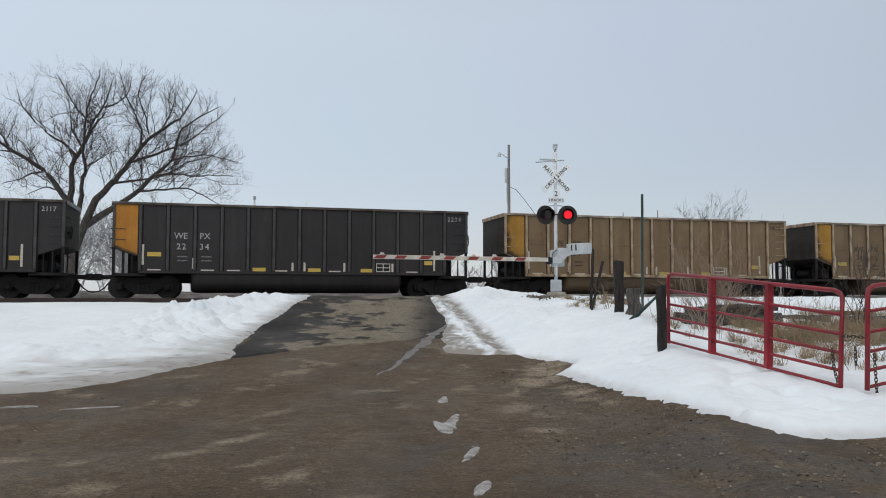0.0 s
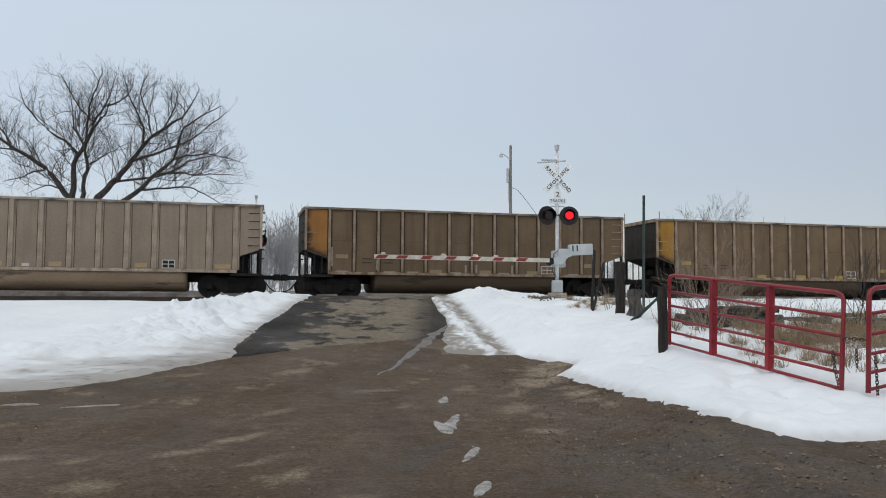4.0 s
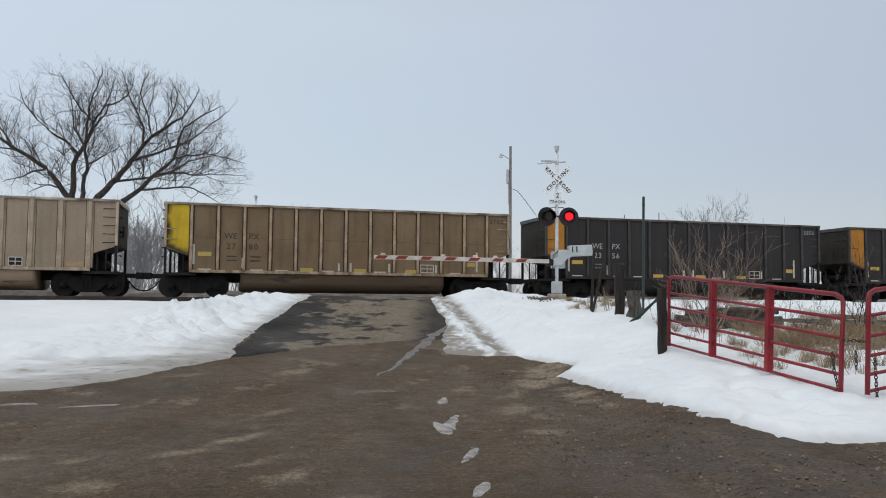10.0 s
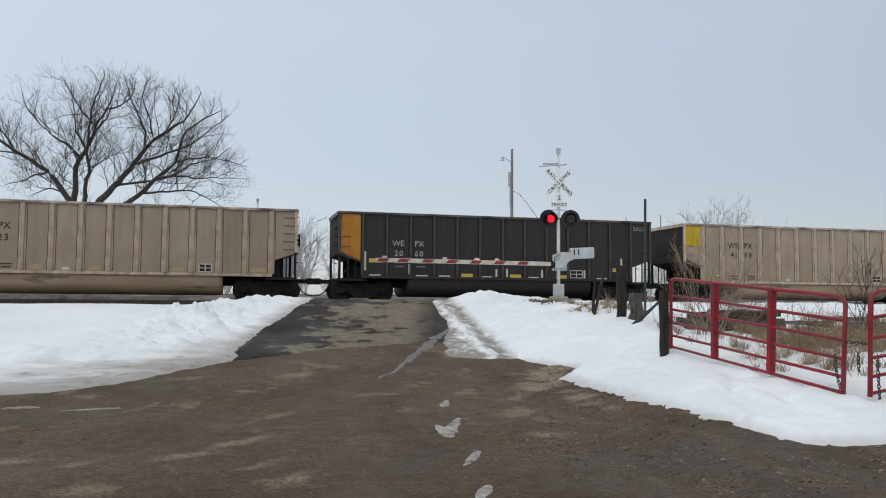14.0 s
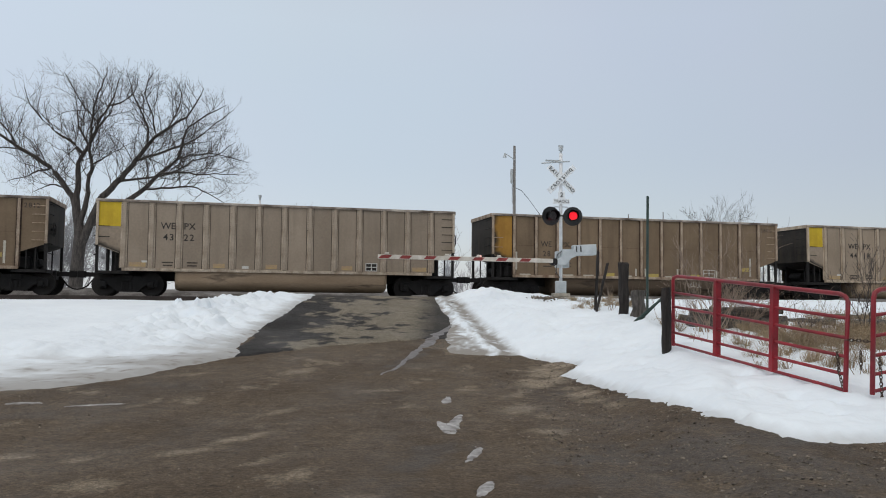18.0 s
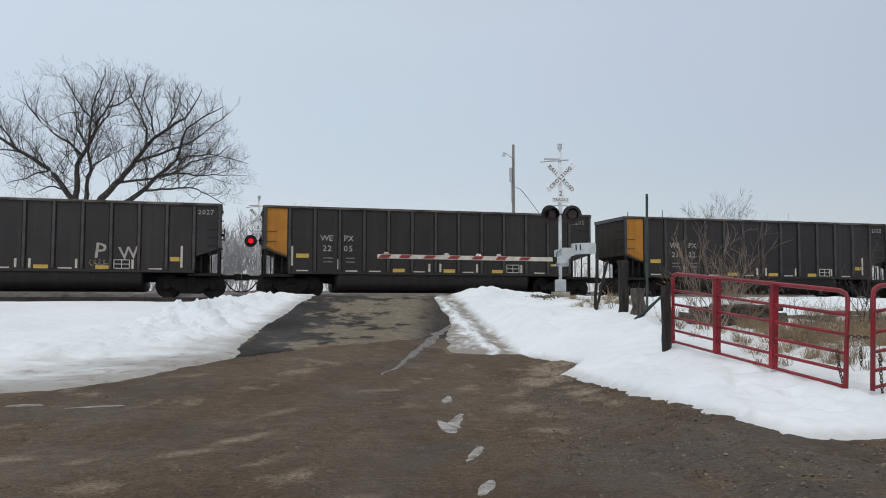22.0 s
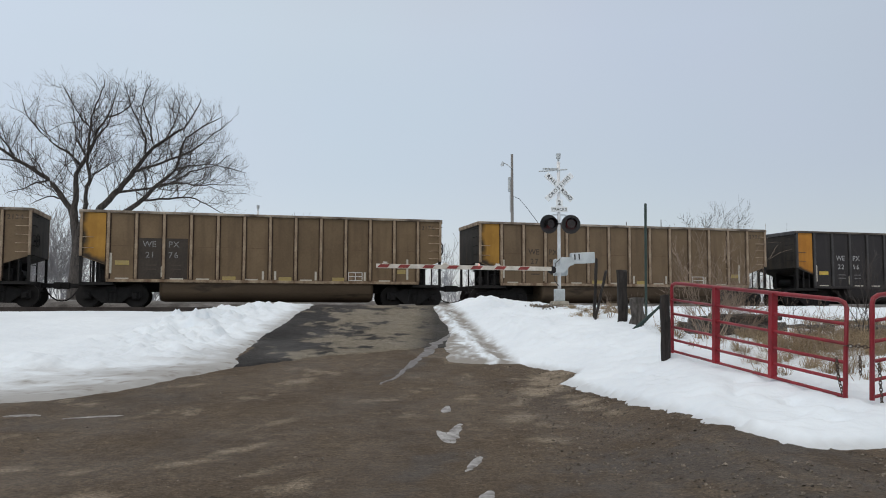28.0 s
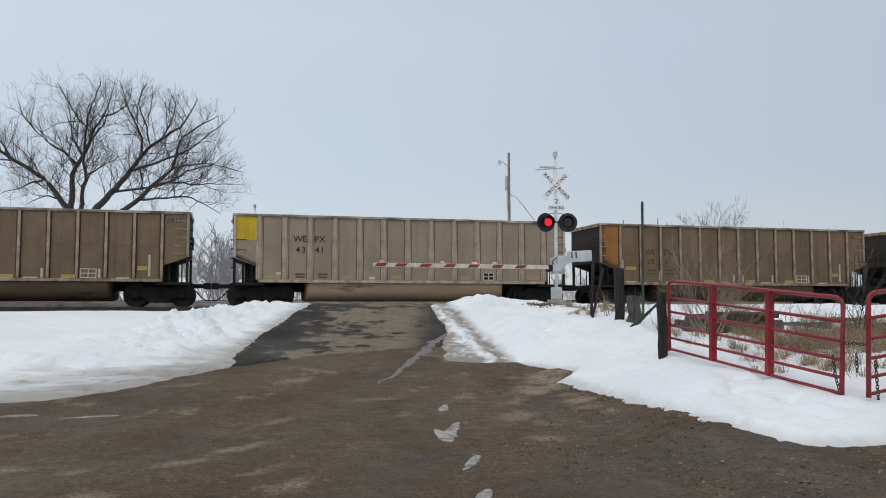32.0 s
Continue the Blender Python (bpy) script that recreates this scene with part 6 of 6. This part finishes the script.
chain([(5.352, 10.12, 0.909), (5.374, 10.12, 0.358)], "rusty chain hanging on a red gate")

# old posts and timber by the verge
wooden_post(3.968, 14.77, 1.15, 0.085, label="dark weathered wooden gate post")
wooden_post(4.356, 20.11, 1.25, 0.125, label="thick dark weathered fence post")
wooden_post(3.989, 22, 1.62, 0.042, (3, 0), label="thin dark leaning fence post", n=7)
wooden_post(3.913, 21.75, 1.30, 0.036, (16, 0), label="thin dark leaning fence post", n=7)
wooden_post(4.6, 19.61, 0.60, 0.17, mat=M_GREYWOOD, name="tree_stump", label="grey split tree stump in the snow", rough=0.3)
wooden_post(5.242, 21.37, 3.05, 0.035, (0.6, 0), mat=M_GREENPOST, name="steel_post", label="tall thin green steel post", n=6, rough=0.02)
for p, q in (((4.296, 19.11, 1.011), (4.957, 18.35, 1.733)), ((4.402, 19.11, 1.011), (5.01, 18.35, 1.823))):
    tagged(part("fence_rail", tubed(p, q, 0.03), M_GREENPOST), "dark steel rail leaning against a fence post", "rail")


def log(x, y, length, r, turn, dz, label):
    rng = random.Random(int(x * 91 + y * 7))
    bm = bmesh.new()
    rows = []
    for k in range(7):
        t = k / 6 - 0.5
        rows.append([bm.verts.new((t * length, math.cos(a) * r * rng.uniform(0.8, 1.15), math.sin(a) * r * rng.uniform(0.8, 1.15))) for a in (2 * math.pi * i / 9 for i in range(9))])
    for a, b in zip(rows, rows[1:]):
        for i in range(9):
            bm.faces.new((a[i], a[(i + 1) % 9], b[(i + 1) % 9], b[i]))
    bm.faces.new(rows[0][::-1])
    bm.faces.new(rows[-1])
    return tagged(part("log", bm, M_GREYWOOD, at=pose(x, y, snow_at(x, y) + dz, 0, 0, turn)), label, "log", "old logs behind the gate")


log(6.35, 18.25, 2.0, 0.21, 6, 0.0, "grey weathered log lying in snow behind the gate")
log(6.30, 18.75, 1.9, 0.19, -3, 0.02, "grey weathered log lying in snow behind the gate")
log(6.45, 18.48, 1.9, 0.14, 5, 0.24, "grey weathered log on top of others behind the gate")
log(6.75, 18.42, 1.6, 0.08, -4, 0.40, "thin grey weathered log on top of others behind the gate")
log(7.35, 18.85, 1.2, 0.14, 25, 0.08, "grey weathered log lying in snow behind the gate")
log(8.677, 19.48, 1.1, 0.10, -14, 0.02, "grey weathered log lying in snow behind the gate")
log(9.895, 18.85, 1.4, 0.15, 12, 0.08, "grey weathered log lying in snow behind the gate")
log(10.321, 20.74, 1.5, 0.10, 9, 0.0, "grey weathered log lying in snow behind the gate")

shrub(5.691, 17.6, snow_at(5.691, 17.6), 2.0, 3.0, 15, 3, M_TWIG2, "bare_shrub", "tan leafless shrub behind the red gate", 2, 0.004, (3, 5))
shrub(6.578, 18.35, snow_at(6.578, 18.35), 1.1, 2.6, 16, 8, M_TWIG2, "bare_shrub", "low tan leafless shrub behind the red gate", 2, 0.0035)
shrub(9.024, 17.6, snow_at(9.024, 17.6), 1.9, 0.9, 4, 21, M_TWIG, "sapling", "thin bare sapling behind the red gates", 2, 0.004)
shrub(7.492, 16.97, snow_at(7.492, 16.97), 0.9, 1.2, 5, 23, M_TWIG, "dry_weed", "dry standing weed stems in the snow", 1, 0.003)
shrub(4.449, 22, snow_at(4.449, 22), 0.8, 1.0, 6, 25, M_TWIG2, "dry_weed", "dry standing weed stems in the snow", 1, 0.003)
shrub(19.855, 60.34, 0.95, 6.9, 1.0, 18, 31, M_TWIG, "bare_bush", "bare rounded bush far behind the railway", 3, 0.0065, (4, 6), 0.05)
shrub(46.513, 113.13, 0.95, 10.5, 7, 8, 33, M_HAZE, "distant_bush", "bare bush far off in the field, paled to look misty", 2, 0.03)
grass_patch(4.6, 9.5, 11.94, 18.6, 100, 0.36, 4, "dry tan grass standing through the snow behind the gate")
grass_patch(6.4, 9.8, 14.6, 18.0, 250, 0.36, 9, "mound of flattened dry grass behind the gates")
grass_patch(9.0, 13.5, 14.5, 21.0, 230, 0.34, 12, "dry flattened grass beyond the chained gates")
grass_patch(3.6, 5.4, 22.12, 25.52, 60, 0.26, 6, "dry tan grass beside the signal base")


def utility_pole(x, y, z, h):
    u = new("utility_pole")
    u.matrix_world = pose(x, y, z)
    part("pole", tubed((0, 0, -0.3), (0, 0, h), 0.13, 0.085, 12), M_POLE, u, smooth=True)
    bm = bmesh.new()
    bent(bm, [(0, -0.1, h - 1.0), (-0.35, -0.15, h - 0.75), (-0.6, -0.2, h - 0.62)], 0.03)
    part("lamp_arm", bm, M_GALV2, u)
    part("lamp_cup", tubed((-0.68, -0.2, h - 0.85), (-0.66, -0.2, h - 0.55), 0.14, 0.05, 10), M_GALV2, u)
    part("service_box", boxed(-0.28, -0.1, -0.12, 0.12, h - 2.6, h - 1.6, 0.03), M_GALV2, u)
    part("conduit", tubed((-0.14, -0.05, h - 4.0), (-0.14, -0.05, h - 1.6), 0.03), M_GALV2, u)
    bm = bmesh.new()
    bent(bm, [(0.05, 0, h - 2.9), (0.5, 0, h - 3.1), (1.0, 0, h - 3.7), (1.7, 0.2, h - 4.6), (3.2, 0.8, h - 6.6)], 0.018, 5)
    part("service_wire", bm, M_INK, u)
    return tagged(u, "grey wooden utility pole beyond the railway", "pole")


for x_, h_ in ((15.6, 8.0), (18.6, 8.2)):
    tagged(part("distant_pole", tubed((0, 0, -0.3), (0, 0, h_), 0.06, 0.04), M_POLE, at=pose(x_, 70, 1.0)), "thin pole standing far behind the railway", "pole")
utility_pole(4.505, 55.31, 0.9, 11.21)


# ice patches on the lot
def lot_z(x, y):
    return np.maximum(soil_z(x, y), np.where(signed(x, y, ROAD) > -0.1, ground_z(x, y) + 0.02, -9))


def ice(*blobs, seed=1, step=0.022):
    """A thin ragged sheet of ice over some overlapping ovals: middle, width, length, turn."""
    def field(x, y):
        best = np.full(np.shape(x), -9.0)
        rag = grain(x, y * 0.4, 0.13, seed, 3) * 0.75 + grain(x, y * 0.4, 0.04, seed + 5, 2) * 0.35
        for cx, cy, wd, lg, turn in blobs:
            c, q = math.cos(radians(turn)), math.sin(radians(turn))
            a, b = ((x - cx) * c + (y - cy) * q) / wd * 2, ((y - cy) * c - (x - cx) * q) / lg * 2
            best = np.maximum(best, 1 - np.sqrt(a * a + b * b) + rag * 0.75)
        return best

    m = max(max(b[2], b[3]) for b in blobs) * 0.8
    xs = np.arange(min(b[0] for b in blobs) - m, max(b[0] for b in blobs) + m, step)
    ys = np.arange(min(b[1] for b in blobs) - m, max(b[1] for b in blobs) + m, step * 2)
    ob = sheet("ice_patch", xs, ys, lambda x, y: lot_z(x, y) + np.clip(field(x, y) * 0.03, -0.012, 0.008), M_ICE, keep=lambda x, y: field(x, y) > 0)
    return tagged(ob, "patch of dirty grey ice frozen on the gravel", "ice", "ice patches on the lot")


ice((0.10, 10.15, 0.15, 1.2, -5), (-0.03, 10.0, 0.10, 0.8, 10), seed=14)
ice((0.29, 8.45, 0.11, 0.95, -9), seed=9)
ice((0.34, 6.95, 0.10, 0.5, -14), seed=21)
ice((0.0, 12.3, 0.17, 0.75, -6), seed=4)
ice((-4.9, 11.3, 0.85, 0.12, 27), seed=5)
ice((-5.85, 11.3, 0.5, 0.14, 22), seed=6)


def rivulet():
    """Meltwater frozen in a winding strip down the middle of the road."""
    along = ((14.9, 15.2, 15.95, 16.97, 18.24, 19.56, 20.56, 22.1, 23.0), (-1.09, -1.05, -0.94, -0.80, -0.70, -0.52, -0.29, 0.02, 0.12))

    def field(x, y):
        mid = np.interp(y, *along) + grain(y * 0 + 3.0, y, 0.9, 6, 3) * 0.16
        wide = np.interp(y, (14.9, 15.6, 17.5, 19.5, 21.2, 22.8), (0.02, 0.04, 0.07, 0.11, 0.13, 0.04))
        return 1 - np.abs(x - mid) / wide + grain(x, y, 0.3, 8, 3) * 1.0

    ob = sheet("ice_patch", np.arange(-1.5, 0.6, 0.03), np.arange(14.8, 23.0, 0.06), lambda x, y: lot_z(x, y) + np.clip(field(x, y) * 0.03, -0.012, 0.008), M_SLUSH,
               keep=lambda x, y: field(x, y) > 0)
    return tagged(ob, "winding strip of grey ice frozen down the road", "ice", "ice patches on the lot")


rivulet()

# single dry stems standing in the snow behind the gates
rng_w = random.Random(77)
stems_ = []
for _ in range(420):
    x, y = rng_w.uniform(4.6, 13.0), rng_w.uniform(11.5, 22.0)
    if x < 4.2 + (16 - y) * 0.25:
        continue
    limb(rng_w, Vector((x, y, snow_at(x, y) - 0.03)), Vector((rng_w.uniform(-0.5, 0.5), rng_w.uniform(-0.4, 0.4), 1)), rng_w.uniform(0.2, 0.75), 0.005, stems_, 1, 0.5, 0.1, 0.0028, (1, 3), 0.14)
tagged(part_mesh("weed_stems", branches(stems_, 4), M_TWIG2), "thin dry weed stems standing in the snow behind the gates", "weeds", kind="stuff")

# loose stones on the lot
rng_st = random.Random(8)
sx_, sy_ = [], []
for _ in range(17000):
    y = 4.6 + 13 * rng_st.random() ** 1.6
    sy_.append(y)
    sx_.append(rng_st.uniform(-6.5, 4.4) if rng_st.random() < 0.5 else rng_st.uniform(0.8, 4.6))
sx_, sy_ = np.array(sx_), np.array(sy_)
free_ = (snow_depth(sx_, sy_) < 0.0) & (grain(sx_, sy_, 1.0, 41) + 0.25 * (sx_ > 1.2) > 0.12)
sz_ = soil_z(sx_, sy_)
vs_, fs_ = [], []
OCT = ((1, 0, 0), (0, 1, 0), (-1, 0, 0), (0, -1, 0), (0, 0, 0.7), (0, 0, -0.7))
for x, y, z, ok in zip(sx_.tolist(), sy_.tolist(), sz_.tolist(), free_.tolist()):
    if not ok:
        continue
    r = 0.0035 + (0.025 if x > 1.0 else 0.019) * rng_st.random() ** 4
    k = len(vs_)
    q = Euler((rng_st.uniform(0, 3), rng_st.uniform(0, 3), rng_st.uniform(0, 3)))
    for o in OCT:
        v = Vector(o) * r * rng_st.uniform(0.7, 1.3)
        v.rotate(q)
        vs_.append((x + v.x, y + v.y, z + v.z * 0.7 + r * 0.2))
    fs_ += [(k, k + 1, k + 4), (k + 1, k + 2, k + 4), (k + 2, k + 3, k + 4), (k + 3, k, k + 4), (k + 1, k, k + 5), (k + 2, k + 1, k + 5), (k + 3, k + 2, k + 5), (k, k + 3, k + 5)]
me_ = bpy.data.meshes.new("pebbles")
me_.from_pydata(vs_, [], fs_)
tagged(part_mesh("pebbles", me_, M_STONE), "loose pale pebbles scattered over the wet gravel", "stones", kind="stuff")

# crushed stone heaped round the signal's foot
rng_bs = random.Random(15)
vs_, fs_ = [], []
for _ in range(360):
    x, y = rng_bs.gauss(3.22, 0.26), rng_bs.gauss(25.95, 0.22)
    z, r, k = snow_at(x, y) + 0.04 * rng_bs.random(), rng_bs.uniform(0.02, 0.05), len(vs_)
    q = Euler((rng_bs.uniform(0, 3), rng_bs.uniform(0, 3), rng_bs.uniform(0, 3)))
    for o in OCT:
        v = Vector(o) * r * rng_bs.uniform(0.7, 1.3)
        v.rotate(q)
        vs_.append((x + v.x, y + v.y, z + v.z))
    fs_ += [(k, k + 1, k + 4), (k + 1, k + 2, k + 4), (k + 2, k + 3, k + 4), (k + 3, k, k + 4), (k + 1, k, k + 5), (k + 2, k + 1, k + 5), (k + 3, k + 2, k + 5), (k, k + 3, k + 5)]
me_ = bpy.data.meshes.new("crushed_stone")
me_.from_pydata(vs_, [], fs_)
tagged(part_mesh("crushed_stone", me_, M_STONE), "dark crushed stone heaped round the signal foot", "stones", kind="stuff")

# scrub and trees along the far side of the field, haze painted in their colour
rng_far = random.Random(17)
scrub_ = []
for k in range(110):
    x = -48 + k * 0.8 + rng_far.uniform(-0.8, 0.8)
    y = 60 + SKEW * x + rng_far.uniform(-3, 12)
    hh = rng_far.uniform(3.4, 6.2) * (1.0 if x < -9 else 0.42)
    for q in range(6 if x < -9 else 2):
        limb(rng_far, Vector((x + rng_far.uniform(-0.6, 0.6), y, 1.1)), Vector((rng_far.uniform(-0.4, 0.4), rng_far.uniform(-0.3, 0.3), 1)), hh, 0.05, scrub_, 2, 0.5, 0.10, 0.018, (5, 7))
tagged(part_mesh("field_scrub", branches(scrub_, 3), M_SCRUB), "grey frosty leafless scrub along the field edge, haze in its colour", "bushes", kind="stuff")
out_ = []
for k in range(46):
    x = -75 + k * 4.2 + rng_far.uniform(-2, 2)
    y = 120 + SKEW * x + rng_far.uniform(-8, 25)
    for s in range(2):
        limb(rng_far, Vector((x + rng_far.uniform(-1, 1), y, 0.8)), Vector((rng_far.uniform(-0.3, 0.3), 0, 1)), rng_far.uniform(5, 9.5), 0.16, out_, 2, 0.5, 0.12, 0.035, (5, 7))
tagged(part_mesh("distant_trees", branches(out_, 3), M_HAZE), "row of bare trees across the snowy field, paled to look misty", "trees", kind="stuff")


# ---------------------------------------------------------------- everything that moves
PERIOD, FIRST = 1.1877, 0.57
DARK = ((0.25, 0.55), (2.35, 2.75), (7.85, 9.1), (14.42, 14.7), (21.85, 22.15), (27.85, 28.15), (31.15, 31.43))


def lit(side, t, spells=True):
    t = 19.0 if 18.88 <= t < 19.0 else t      # one beat comes early
    if spells and any(a <= t < b for a, b in DARK):
        return False
    on = ((t - FIRST) / PERIOD) % 1.0 < 0.5
    return on if side == 0 else not on


def flash_rows(side, end, spells=True):
    """The lens turns its glowing face to the front while its lamp is on."""
    rows, state, angle = [], None, 0.0
    for f in range(3, int(end * FPS) - 4):
        now = lit(side, f / FPS, spells)
        if state is None:
            angle = 180.0 if now else 0.0
            rows.append((0, pose(0, -0.17, 0, 0, 0, angle)))
        elif now != state:
            for k in range(4):
                rows.append(((f - 2 + k) / FPS, pose(0, -0.17, 0, 0, 0, angle + 60.0 * k)))
            angle += 180.0
        state = now
    rows.append((end, pose(0, -0.17, 0, 0, 0, angle)))
    return rows


def motions():
    for i, c in enumerate(TRAIN):
        walk(c, [(t, wagon_pose(i - 1, t)) for t in range(0, 33, 2)])
    for side in (0, 1):
        walk(LENSES[side], flash_rows(side, 32))
        walk(LENSES_FAR[side], flash_rows(side, 32, False))


motions()
